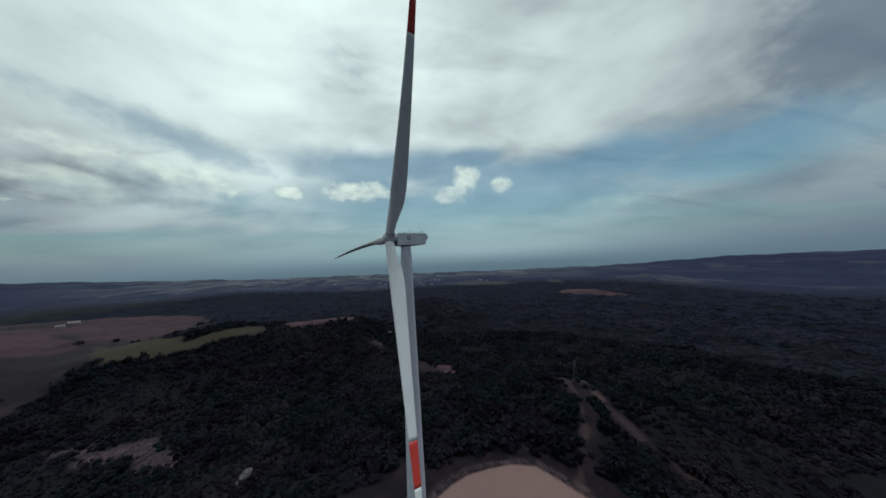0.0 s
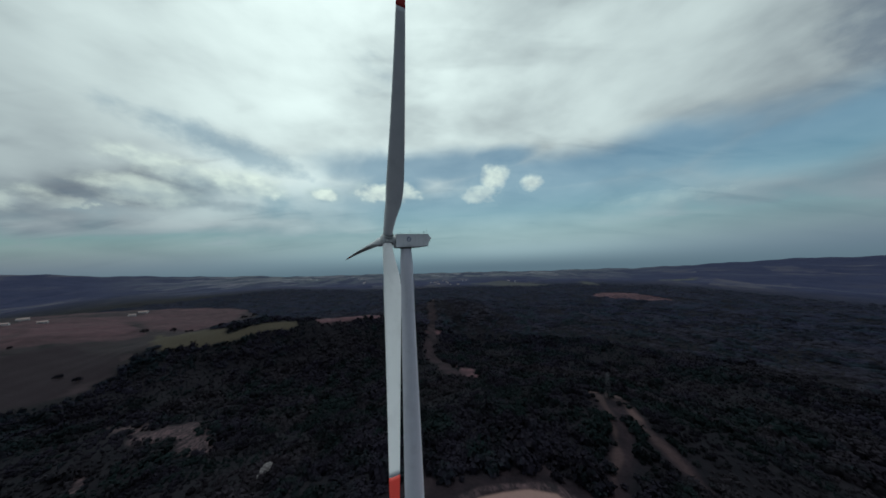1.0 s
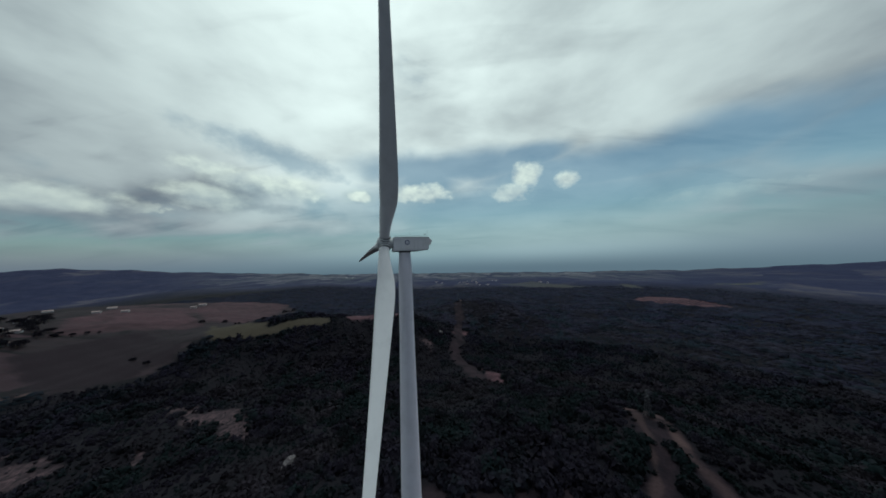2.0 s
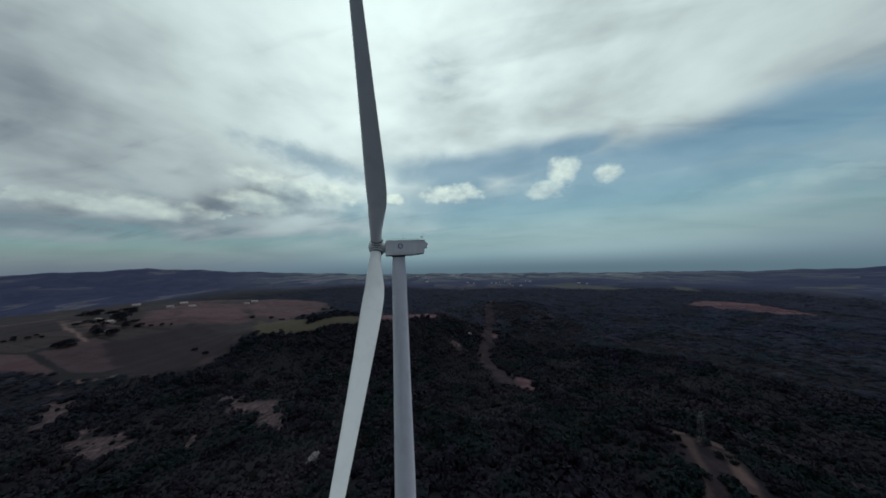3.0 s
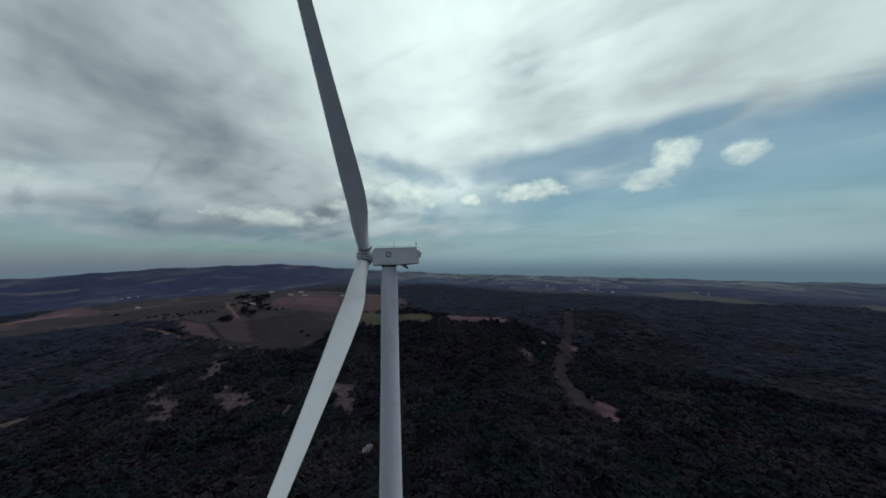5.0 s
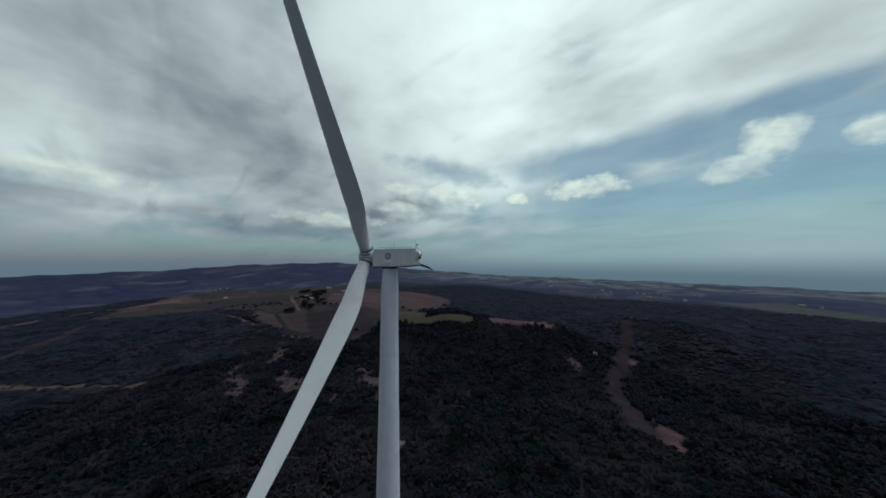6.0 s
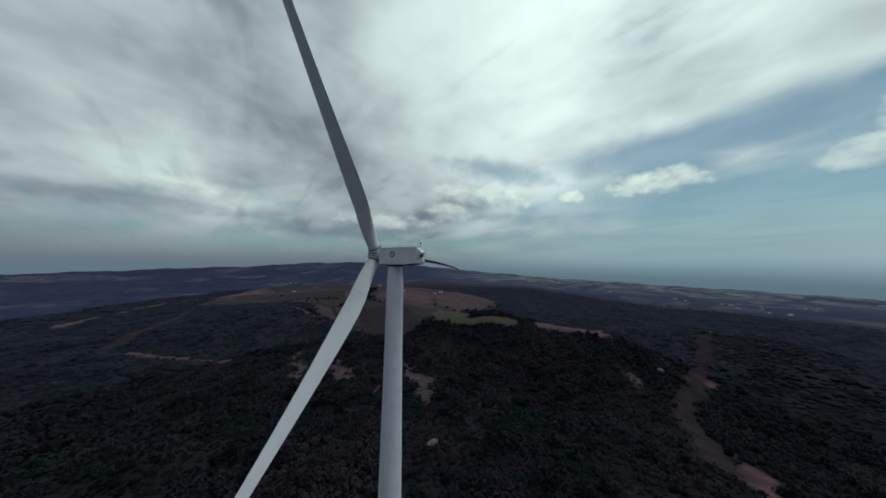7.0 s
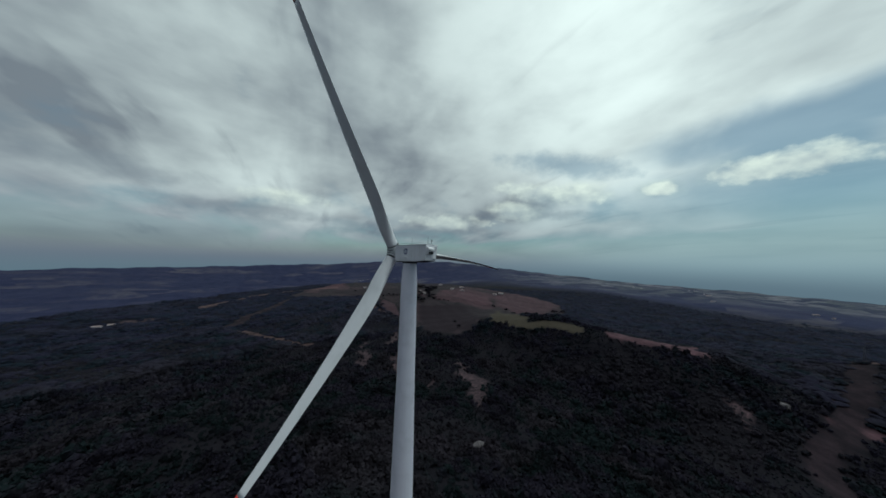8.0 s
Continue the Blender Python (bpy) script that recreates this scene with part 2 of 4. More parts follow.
def foliage(name, near, far):
    """Leaves: stands of three hues, every tree its own tone, fine shadow between the leaves; distance haze is put into
    the far colours.
    """
    m, t, b = material(name, 0.85)
    at = nd(t, "ShaderNodeTexCoord").outputs["Object"]
    own = nd(t, "ShaderNodeNewGeometry").outputs["Random Per Island"]
    wide = ramp01(t, fuzz(t, at, 0.020, 5.0, 0.65, 0.4), 0.44, 0.56)
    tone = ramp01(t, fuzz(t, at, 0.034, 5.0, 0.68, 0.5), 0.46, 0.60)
    stand = mth(t, "MULTIPLY", ramp01(t, fuzz(t, at, 0.0095, 5.0, 0.6, 0.8), 0.50, 0.58), 0.85)
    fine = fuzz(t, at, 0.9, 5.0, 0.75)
    # distance haze is put into the colour: leaves turn bluer farther out
    leaf_haze = mth(t, "MULTIPLY_ADD", mth(t, "SUBTRACT", fuzz(t, at, 0.006, 3.0, 0.6), 0.5), 500.0, vec(t, "LENGTH", at))
    leaf_haze = ramp01(t, leaf_haze, 250.0, 1100.0)
    a, b_, c = [blend(t, leaf_haze, p, q) for p, q in zip(near, far)]
    one = blend(t, stand, blend(t, wide, a, b_), c)
    # dark patches put the shade between tree groups and in gullies into the colour
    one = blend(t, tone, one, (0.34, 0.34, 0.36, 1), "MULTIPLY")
    one = blend(t, mth(t, "MULTIPLY", ramp01(t, own, 0.6, 1.0), 0.4), one, c)
    one = blend(t, ramp01(t, own, 0.30, 0.0), one, (0.76, 0.76, 0.78, 1), "MULTIPLY")
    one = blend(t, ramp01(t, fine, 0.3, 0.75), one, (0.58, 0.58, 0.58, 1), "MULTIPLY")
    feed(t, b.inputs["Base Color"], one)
    b.inputs["Specular IOR Level"].default_value = 0.04
    bump(t, b, fine, 0.6, 0.8)
    return m


# the second three colours carry the painted distance haze
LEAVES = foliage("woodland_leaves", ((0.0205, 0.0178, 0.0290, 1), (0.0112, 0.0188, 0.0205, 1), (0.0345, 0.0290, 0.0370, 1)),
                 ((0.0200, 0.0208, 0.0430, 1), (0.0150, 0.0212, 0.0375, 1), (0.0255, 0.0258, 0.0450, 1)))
STONE, st, sb = material("pale_limestone", 0.9)
s_at = nd(st, "ShaderNodeTexCoord").outputs["Object"]
s_n = fuzz(st, s_at, 0.9, 6.0, 0.65)
feed(st, sb.inputs["Base Color"], blend(st, ramp01(st, s_n, 0.35, 0.65), (0.055, 0.049, 0.053, 1), (0.175, 0.155, 0.165, 1)))
bump(st, sb, s_n, 0.9, 0.4)

# ground: the kind of land comes from the vertices, the grain from noise
GROUND, gt, gb = material("ground", 0.95)
g_at = nd(gt, "ShaderNodeTexCoord").outputs["Object"]


def kind_of(name):
    return nd(gt, "ShaderNodeAttribute", name=name).outputs["Fac"]


g_wide = fuzz(gt, g_at, 0.006, 5.0, 0.6)
g_mid = fuzz(gt, g_at, 0.05, 5.0, 0.65)
g_fine = fuzz(gt, g_at, 0.7, 4.0, 0.7)
g_patch = fuzz(gt, g_at, 0.22, 4.0, 0.6)
rows_map = nd(gt, "ShaderNodeMapping")
gt.links.new(g_at, rows_map.inputs[0])
rows_map.inputs["Rotation"].default_value = (0, 0, radians(28))
rows_map.inputs["Scale"].default_value = (0.012, 0.16, 0.02)
g_rows = fuzz(gt, rows_map.outputs[0], 1.0, 3.0, 0.6)
# near-black floor: its colour gives the gaps between trees their dark
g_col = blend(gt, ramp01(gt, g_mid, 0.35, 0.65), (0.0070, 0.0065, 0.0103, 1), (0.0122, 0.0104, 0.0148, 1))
field_col = blend(gt, ramp01(gt, g_wide, 0.40, 0.60), (0.0439, 0.0296, 0.0384, 1), (0.0604, 0.0415, 0.0490, 1))
field_col = blend(gt, ramp01(gt, g_rows, 0.35, 0.7), field_col, (0.0302, 0.0246, 0.0286, 1))
plots = nd(gt, "ShaderNodeTexVoronoi")
plot_map = nd(gt, "ShaderNodeMapping")
gt.links.new(g_at, plot_map.inputs[0])
plot_map.inputs["Rotation"].default_value = (0, 0, radians(-24))
plot_map.inputs["Scale"].default_value = (0.0050, 0.0115, 0.0)
gt.links.new(plot_map.outputs[0], plots.inputs["Vector"])
plots.inputs["Scale"].default_value = 1.0
plot_pick = nd(gt, "ShaderNodeSeparateColor")
gt.links.new(plots.outputs["Color"], plot_pick.inputs[0])
field_col = blend(gt, mth(gt, "MULTIPLY", plot_pick.outputs[0], 0.95), field_col, (0.0263, 0.0226, 0.0266, 1))
field_col = blend(gt, ramp01(gt, plot_pick.outputs[1], 0.55, 0.9), field_col, (0.0713, 0.0434, 0.0531, 1))
plot_edge = nd(gt, "ShaderNodeTexVoronoi")
plot_edge.feature = "DISTANCE_TO_EDGE"
gt.links.new(plot_map.outputs[0], plot_edge.inputs["Vector"])
plot_edge.inputs["Scale"].default_value = 1.0
hedge = mth(gt, "MULTIPLY", ramp01(gt, mth(gt, "MULTIPLY_ADD", mth(gt, "SUBTRACT", g_mid, 0.5), 0.10, plot_edge.outputs["Distance"]), 0.060, 0.015), ramp01(gt, plot_pick.outputs[2], 0.25, 0.40))
field_col = blend(gt, ramp01(gt, g_mid, 0.42, 0.62), field_col, (0.85, 0.80, 0.80, 1), "MULTIPLY")
field_col = blend(gt, hedge, field_col, (0.016, 0.015, 0.018, 1))
g_col = blend(gt, kind_of("field"), g_col, field_col)
g_col = blend(gt, kind_of("crop"), g_col, blend(gt, g_mid, (0.0205, 0.0145, 0.0191, 1), (0.0270, 0.0185, 0.0248, 1)))
g_col = blend(gt, kind_of("meadow"), g_col, blend(gt, g_mid, (0.0503, 0.0428, 0.0313, 1), (0.0704, 0.0569, 0.0432, 1)))
g_col = blend(gt, kind_of("red_soil"), g_col, blend(gt, ramp01(gt, g_mid, 0.35, 0.65), (0.0640, 0.0336, 0.0419, 1), (0.1222, 0.0645, 0.0787, 1)))
g_col = blend(gt, ramp01(gt, mth(gt, "MULTIPLY_ADD", mth(gt, "SUBTRACT", g_patch, 0.5), 0.35, kind_of("lane")), 0.0, 0.5), g_col, blend(gt, ramp01(gt, g_mid, 0.35, 0.65), (0.0154, 0.0107, 0.0151, 1), (0.0345, 0.0220, 0.0284, 1)))
rill_map = nd(gt, "ShaderNodeMapping")
gt.links.new(g_at, rill_map.inputs[0])
rill_map.inputs["Rotation"].default_value = (0, 0, radians(40))
rill_map.inputs["Scale"].default_value = (0.20, 0.11, 0.1)
g_rill = fuzz(gt, rill_map.outputs[0], 1.0, 6.0, 0.72, 1.4)
bare_col = blend(gt, ramp01(gt, g_rill, 0.40, 0.62), (0.024, 0.019, 0.024, 1), (0.116, 0.074, 0.084, 1))
bare_col = blend(gt, ramp01(gt, g_patch, 0.56, 0.70), bare_col, (0.020, 0.021, 0.022, 1))
g_col = blend(gt, kind_of("bare"), g_col, bare_col)
g_col = blend(gt, kind_of("gravel"), g_col, blend(gt, g_mid, (0.2001, 0.1231, 0.1158, 1), (0.2617, 0.1637, 0.1529, 1)))
cells = nd(gt, "ShaderNodeTexVoronoi")
cell_map = nd(gt, "ShaderNodeMapping")
gt.links.new(g_at, cell_map.inputs[0])
cell_map.inputs["Rotation"].default_value = (0, 0, radians(20))
cell_map.inputs["Scale"].default_value = (0.0068, 0.0036, 0.0)
gt.links.new(cell_map.outputs[0], cells.inputs["Vector"])
cells.inputs["Scale"].default_value = 1.0
cell_pick = nd(gt, "ShaderNodeSeparateColor")
gt.links.new(cells.outputs["Color"], cell_pick.inputs[0])
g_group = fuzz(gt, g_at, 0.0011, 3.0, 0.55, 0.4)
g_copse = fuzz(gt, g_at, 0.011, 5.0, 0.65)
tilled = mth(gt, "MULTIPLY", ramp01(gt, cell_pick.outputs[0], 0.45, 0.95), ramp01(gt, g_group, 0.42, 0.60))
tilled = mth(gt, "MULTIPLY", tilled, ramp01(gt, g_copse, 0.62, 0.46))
# aerial haze is put into these bluer, lighter colours of the far land
far_wood_hazed = blend(gt, ramp01(gt, g_copse, 0.40, 0.62), (0.0200, 0.0238, 0.0656, 1), (0.0311, 0.0353, 0.0804, 1))
far_col_hazed = blend(gt, mth(gt, "MULTIPLY", tilled, 0.85), far_wood_hazed, (0.0947, 0.0864, 0.1132, 1))
g_col = blend(gt, kind_of("farmland"), g_col, far_col_hazed)
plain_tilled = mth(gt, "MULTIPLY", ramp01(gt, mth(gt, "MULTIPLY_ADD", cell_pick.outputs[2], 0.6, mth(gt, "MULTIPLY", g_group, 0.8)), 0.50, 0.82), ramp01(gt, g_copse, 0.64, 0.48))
plain_col_hazed = blend(gt, plain_tilled, (0.0326, 0.0389, 0.0754, 1), blend(gt, cell_pick.outputs[1], (0.0888, 0.0994, 0.1132, 1), (0.1998, 0.1908, 0.2255, 1)))
g_col = blend(gt, kind_of("plain"), g_col, plain_col_hazed)
g_col = blend(gt, kind_of("pale_field"), g_col, blend(gt, g_mid, (0.0592, 0.0590, 0.0492, 1), (0.1110, 0.1044, 0.0943, 1)))
g_col = blend(gt, mth(gt, "MULTIPLY", ramp01(gt, g_fine, 0.25, 0.8), mth(gt, "SUBTRACT", 1.0, mth(gt, "MULTIPLY", kind_of("gravel"), 0.75))), g_col, (0.55, 0.55, 0.55, 1), "MULTIPLY")
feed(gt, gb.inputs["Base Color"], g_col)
gb.inputs["Specular IOR Level"].default_value = 0.1
bump(gt, gb, mth(gt, "ADD", g_fine, mth(gt, "MULTIPLY", g_mid, 2.0)), 0.6, 0.5)


# ---- the lie of the land ----
HILLS = [(0, 0, 70, 18.5), (0, 0, 150, 77.7), (130, 110, 70, 28.3), (75, 40, 60, -8.1), (-90, 90, 70, -0.2), (-230, 190, 80, 21.3), (60, 320, 110, 15.7), (-270, 450, 90, 45.5), (-420, 440, 110, 46.7), (-160, 330, 110, -5.8), (-400, 120, 90, 20.5), (-850, 330, 200, 38.1), (20, 540, 120, -40.0), (60, 740, 120, 60.2), (-640, 620, 140, 13.1), (-300, 680, 110, 21.3), (-220, -90, 110, 38.2), (-90, 520, 90, 65.4), (-1150, 600, 300, 53.4), (-1000, 900, 250, 1.1), (250, 50, 130, 17.6), (-600, 180, 130, 2.2)]
PLAIN = -105.0
# skyline: bearing in degrees right of +y, height in metres
SKYLINE = ((-180, -100), (-135, -108), (-120, -105), (-100, -48), (-85, 12), (-75, 75), (-66, 95), (-60, 118), (-52, 45), (-40, -48), (-25, -134), (0, -195), (20, -215), (40, -195), (50, -134), (60, -74), (75, -48), (110, -100), (180, -100))
HOLLOW = ((-180, 0), (-150, 60), (-125, 190), (-90, 190), (-72, 110), (-50, 30), (-30, 0), (45, 20), (65, 70), (90, 0), (180, 0))
BRINK = ((-180, 1300), (-125, 1250), (-105, 1550), (-80, 2300), (-60, 2300), (-40, 1300), (180, 1300))
WOODS_END = ((-180, 1300), (-125, 1250), (-105, 1550), (-80, 2300), (-45, 2300), (-30, 1900), (-10, 1500), (180, 1300))


def rough_ground(x, y):
    """Gentle unevenness from a few waves."""
    return (2.2 * np.sin(x * 0.031 + 1.3 * np.sin(y * 0.017)) * np.sin(y * 0.027 + 0.9 * np.sin(x * 0.021))
            + 0.9 * np.sin(x * 0.083 + y * 0.051) * np.sin(y * 0.094 - x * 0.037))


def land(x, y):
    """Height of the ground in metres."""
    x, y = np.asarray(x, float), np.asarray(y, float)
    h = np.full(x.shape, PLAIN)
    for cx, cy, s, k in HILLS:
        h = h + k * np.exp(-((x - cx) ** 2 + (y - cy) ** 2) / (2 * s * s))
    r = np.hypot(x, y)
    calm = np.clip((r - 60) / 120, 0, 1)
    az = np.degrees(np.arctan2(x, y))
    by = lambda rows: np.interp(az, [q[0] for q in rows], [q[1] for q in rows])
    swell = 14 * np.sin(x * 0.0021 + 2 * np.sin(y * 0.0013)) * np.sin(y * 0.0024 + 1.1) + 7 * np.sin(x * 0.0056 + y * 0.0041)
    brink = by(BRINK)
    out_there = np.clip((r - brink) / (4900 - brink), 0, 1)
    rise = by(SKYLINE) + 5 * np.sin(az * 0.9) + 3 * np.sin(az * 2.3 + 1)
    dip = by(HOLLOW) * np.sin(np.pi * np.clip(out_there * 1.0, 0, 1) ** 0.6)
    k = out_there ** 1.4
    return (h + rough_ground(x, y) * calm) * (1 - k) + rise * k - dip + swell * np.clip(out_there * 3, 0, 1) * (1 - 0.6 * k)


def inside(x, y, corners, soft, wobble=3.0):
    """1 inside the outline, 0 outside, with a soft and uneven edge."""
    x, y = np.asarray(x, float), np.asarray(y, float)
    x = x + wobble * (np.sin(y * 0.11 + x * 0.03) + 0.6 * np.sin(y * 0.31 - x * 0.17))
    y = y + wobble * (np.sin(x * 0.13 - y * 0.02) + 0.6 * np.sin(x * 0.29 + y * 0.19))
    dist = np.full(x.shape, 1e9)
    odd = np.zeros(x.shape, bool)
    for (ax, ay), (bx, by) in zip(corners, corners[1:] + corners[:1]):
        ex, ey = bx - ax, by - ay
        k = np.clip(((x - ax) * ex + (y - ay) * ey) / (ex * ex + ey * ey), 0, 1)
        dist = np.minimum(dist, np.hypot(x - ax - k * ex, y - ay - k * ey))
        cross = (ay > y) != (by > y)
        odd ^= cross & (x < ax + (y - ay) * ex / (ey if ey else 1e-9))
    return np.clip(0.5 + np.where(odd, dist, -dist) / soft, 0, 1)


def along(x, y, line, half, soft=2.0, wobble=1.5):
    """1 on a track along the line, 0 beside it."""
    x, y = np.asarray(x, float), np.asarray(y, float)
    dist = np.full(x.shape, 1e9)
    for (ax, ay), (bx, by) in zip(line, line[1:]):
        ex, ey = bx - ax, by - ay
        k = np.clip(((x - ax) * ex + (y - ay) * ey) / (ex * ex + ey * ey), 0, 1)
        dist = np.minimum(dist, np.hypot(x - ax - k * ex, y - ay - k * ey))
    dist = dist + wobble * np.sin(x * 0.15 + 2 * np.sin(y * 0.09)) * np.sin(y * 0.13)
    return np.clip(0.5 + (half - dist) / soft, 0, 1)


def kinds(x, y):
    """Shares of each kind of open land at these places."""
    x, y = np.asarray(x, float), np.asarray(y, float)
    big = lambda pts, soft=8.0, wob=4.0: inside(x, y, pts, soft, wob)
    field = big([(-405, 440), (-455, 386), (-443, 321), (-440, 285), (-489, 252), (-569, 250), (-610, 222), (-670, 225), (-755, 213), (-893, 233), (-1222, 152), (-1420, -66),
                 (-1551, -37), (-1766, 51), (-2226, 400), (-2200, 760), (-1950, 1300), (-1220, 1217), (-1007, 1179), (-724, 997), (-600, 870), (-560, 713), (-480, 520)], 10, 5)
    crop = np.maximum(big([(-720, 313), (-694, 472), (-477, 375), (-448, 318), (-465, 283), (-489, 258), (-565, 255)], 8, 4),
                      0.8 * big([(-1126, 195), (-880, 300), (-1050, 470), (-1700, 520), (-1551, 120)], 12, 6))
    meadow = big([(-600, 545), (-480, 460), (-390, 440), (-350, 408), (-262, 462), (-245, 432), (-340, 375), (-424, 370), (-470, 400)], 6, 3)
    red = np.maximum.reduce([
        big([(-226, 472), (-270, 640), (-185, 735), (-130, 620), (-104, 525), (-120, 506), (-150, 505), (-196, 466)], 6, 3),
        0.55 * big([(-936, 814), (-1220, 1217), (-1007, 1179), (-724, 997), (-565, 713), (-500, 560), (-617, 600), (-673, 592)], 12, 6), 0.8 * big([(-1709, 50), (-2032, 173), (-2300, 300), (-1911, 258), (-1710, 117)], 12, 5),
        0.55 * big([(-794, 401), (-981, 542), (-1288, 898), (-844, 709), (-600, 520), (-695, 483)], 10, 5),
        big([(675, 992), (800, 1083), (882, 1080), (892, 932), (870, 815), (799, 824), (767, 862), (711, 915)], 12, 6),
        big([(43, 345), (66, 300), (62, 254), (42, 280)], 5, 4), big([(-8, 512), (20, 530), (31, 565), (5, 560)], 5, 3)])
    bare = np.maximum.reduce([
        big([(-322, 216), (-280, 207), (-250, 188), (-204, 195), (-172, 150), (-184, 135), (-212, 170), (-241, 164), (-270, 185)], 6, 5),
        big([(-590, 204), (-500, 178), (-445, 148), (-445, 138), (-507, 160)], 6, 5),
        big([(-394, 130), (-365, 130), (-302, 126), (-288, 109), (-318, 104), (-360, 116)], 6, 5),
        big([(-438, 85), (-408, 87), (-348, 76), (-343, 62), (-386, 68)], 6, 5),
        big([(-526, 104), (-520, 96), (-370, 78), (-366, 84)], 5, 4),
        big([(-245, 133), (-226, 124), (-222, 109), (-232, 112)], 4, 3), big([(-78, 156), (-70, 156), (-70, 146), (-77, 146)], 3, 2), 0.9 * along(x, y, [(2, 10), (7, 20), (13, 25.5), (21, 30), (30, 32.5), (40, 34), (51, 33.5), (58, 26), (66, 17)], 1.6, 2.5, 0.8),
        big([(-66, 438), (-52, 442), (-41, 436), (-42, 402), (-50, 418)], 4, 2),
        0.9 * big([(-1006, -451), (-1042, -367), (-960, -380), (-930, -410)], 8, 4), 0.5 * big([(770, 320), (800, 320), (800, 290), (775, 285)], 12, 8)])
    lane = np.maximum.reduce([
        0.45 * along(x, y, [(38, 290), (16, 365), (-2, 430), (5, 500), (6, 580), (6, 745)], 11, 12, 4),
        0.36 * big([(-42, -30), (-38, 18), (-10, 36), (20, 42), (50, 44), (74, 32), (78, 16), (72, -26), (30, -56)], 12, 4),
        0.28 * big([(116, 118), (130, 124), (140, 112), (132, 94), (113, 74), (106, 88)], 5, 3),
        0.36 * along(x, y, [(62, 16), (70, 28), (88, 48), (104, 66), (118, 92)], 4.6, 4),
        0.36 * along(x, y, [(128, 92), (122, 77), (120, 43), (122, 23), (118, -40)], 4.6, 4),
        0.5 * along(x, y, [(85, 167), (102, 154), (113, 125), (122, 119)], 2.6),
        0.6 * along(x, y, [(-816, -188), (-860, -168), (-931, -161), (-1098, -110), (-1302, -60)], 13, 6, 4)])
    gravel = np.maximum.reduce([
        big([(6, -22), (4, 10), (8, 18), (13, 23), (20, 27), (29, 30), (40, 31.5), (50, 31), (56, 24), (63, 16), (60, -20), (30, -38)], 1.2, 0.35),
        along(x, y, [(0, 0), (20, 8)], 6, 3),
        0.16 * along(x, y, [(60, 16), (62, 20), (79, 40), (94, 57), (112, 88), (121, 113)], 1.5),
        0.13 * along(x, y, [(128, 112), (132, 96), (122, 77), (120, 43), (123, 23), (118, -40)], 1.8),
        0.30 * along(x, y, [(87, 166), (101, 158), (106, 131), (115, 118), (127, 122), (134, 119), (135, 106), (130, 95), (126, 84)], 1.8),
        0.5 * along(x, y, [(-1132, 446), (-907, 355), (-829, 333), (-762, 314)], 3.0),
        0.42 * along(x, y, [(-1196, -334), (-1376, -249), (-1500, -210), (-1655, -64), (-1843, 205)], 15.0, 6, 3),
        0.35 * along(x, y, [(-761, -150), (-665, -80), (-558, 3)], 7.0), 0.55 * along(x, y, [(-14, 764), (30, 764)], 5.0), 0.45 * along(x, y, [(-607, 214), (-592, 224), (-553, 245)], 2.5), 0.5 * along(x, y, [(-1011, 169), (-868, 182), (-745, 200)], 3.0), 0.28 * big([(-1027, 432), (-1021, 411), (-839, 360), (-824, 342), (-850, 375)], 8, 5),
        0.5 * along(x, y, [(-803, 187), (-749, 190), (-700, 215)], 3.0)])
    pale_field = np.maximum.reduce([
        big([(1485, 1541), (1982, 1759), (1852, 1640), (1574, 1501)], 14, 8), 0.6 * big([(310, 1969), (619, 2178), (815, 1660), (744, 1547), (475, 1647)], 20, 10),
        0.7 * big([(1055, 1730), (1110, 1662), (1031, 1438), (1004, 1553)], 14, 8)])
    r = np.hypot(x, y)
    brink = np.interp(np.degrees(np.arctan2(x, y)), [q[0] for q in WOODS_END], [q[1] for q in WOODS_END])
    # far land by distance; its ground colours have haze painted in
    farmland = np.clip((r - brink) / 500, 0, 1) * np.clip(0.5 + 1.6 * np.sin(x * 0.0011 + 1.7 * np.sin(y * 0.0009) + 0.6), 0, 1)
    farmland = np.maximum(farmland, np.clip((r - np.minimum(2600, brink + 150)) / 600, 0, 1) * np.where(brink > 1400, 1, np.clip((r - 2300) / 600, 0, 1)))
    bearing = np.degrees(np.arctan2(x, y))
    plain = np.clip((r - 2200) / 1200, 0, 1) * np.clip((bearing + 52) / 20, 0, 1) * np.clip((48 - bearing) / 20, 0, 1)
    return dict(field=field, crop=crop, meadow=meadow, red_soil=red, bare=bare, lane=lane, plain=plain, pale_field=pale_field, gravel=gravel, farmland=farmland)


def sheet(name, verts, faces, mat, smooth=True):
    me = bpy.data.meshes.new(name)
    me.from_pydata(verts, [], faces)
    me.materials.append(mat)
    me.polygons.foreach_set("use_smooth", np.full(len(me.polygons), smooth))
    me.update()
    return me


def quick_mesh(name, verts, faces, mat, smooth=False):
    """A large mesh from arrays of triangles or quads."""
    me = bpy.data.meshes.new(name)
    n, k = faces.shape
    me.vertices.add(len(verts))
    me.vertices.foreach_set("co", np.ascontiguousarray(verts, np.float32).ravel())
    me.loops.add(n * k)
    me.loops.foreach_set("vertex_index", np.ascontiguousarray(faces, np.int32).ravel())
    me.polygons.add(n)
    me.polygons.foreach_set("loop_start", np.arange(0, n * k, k, dtype=np.int32))
    me.update(calc_edges=True)
    me.polygons.foreach_set("use_smooth", np.full(n, smooth))
    me.materials.append(mat)
    return me


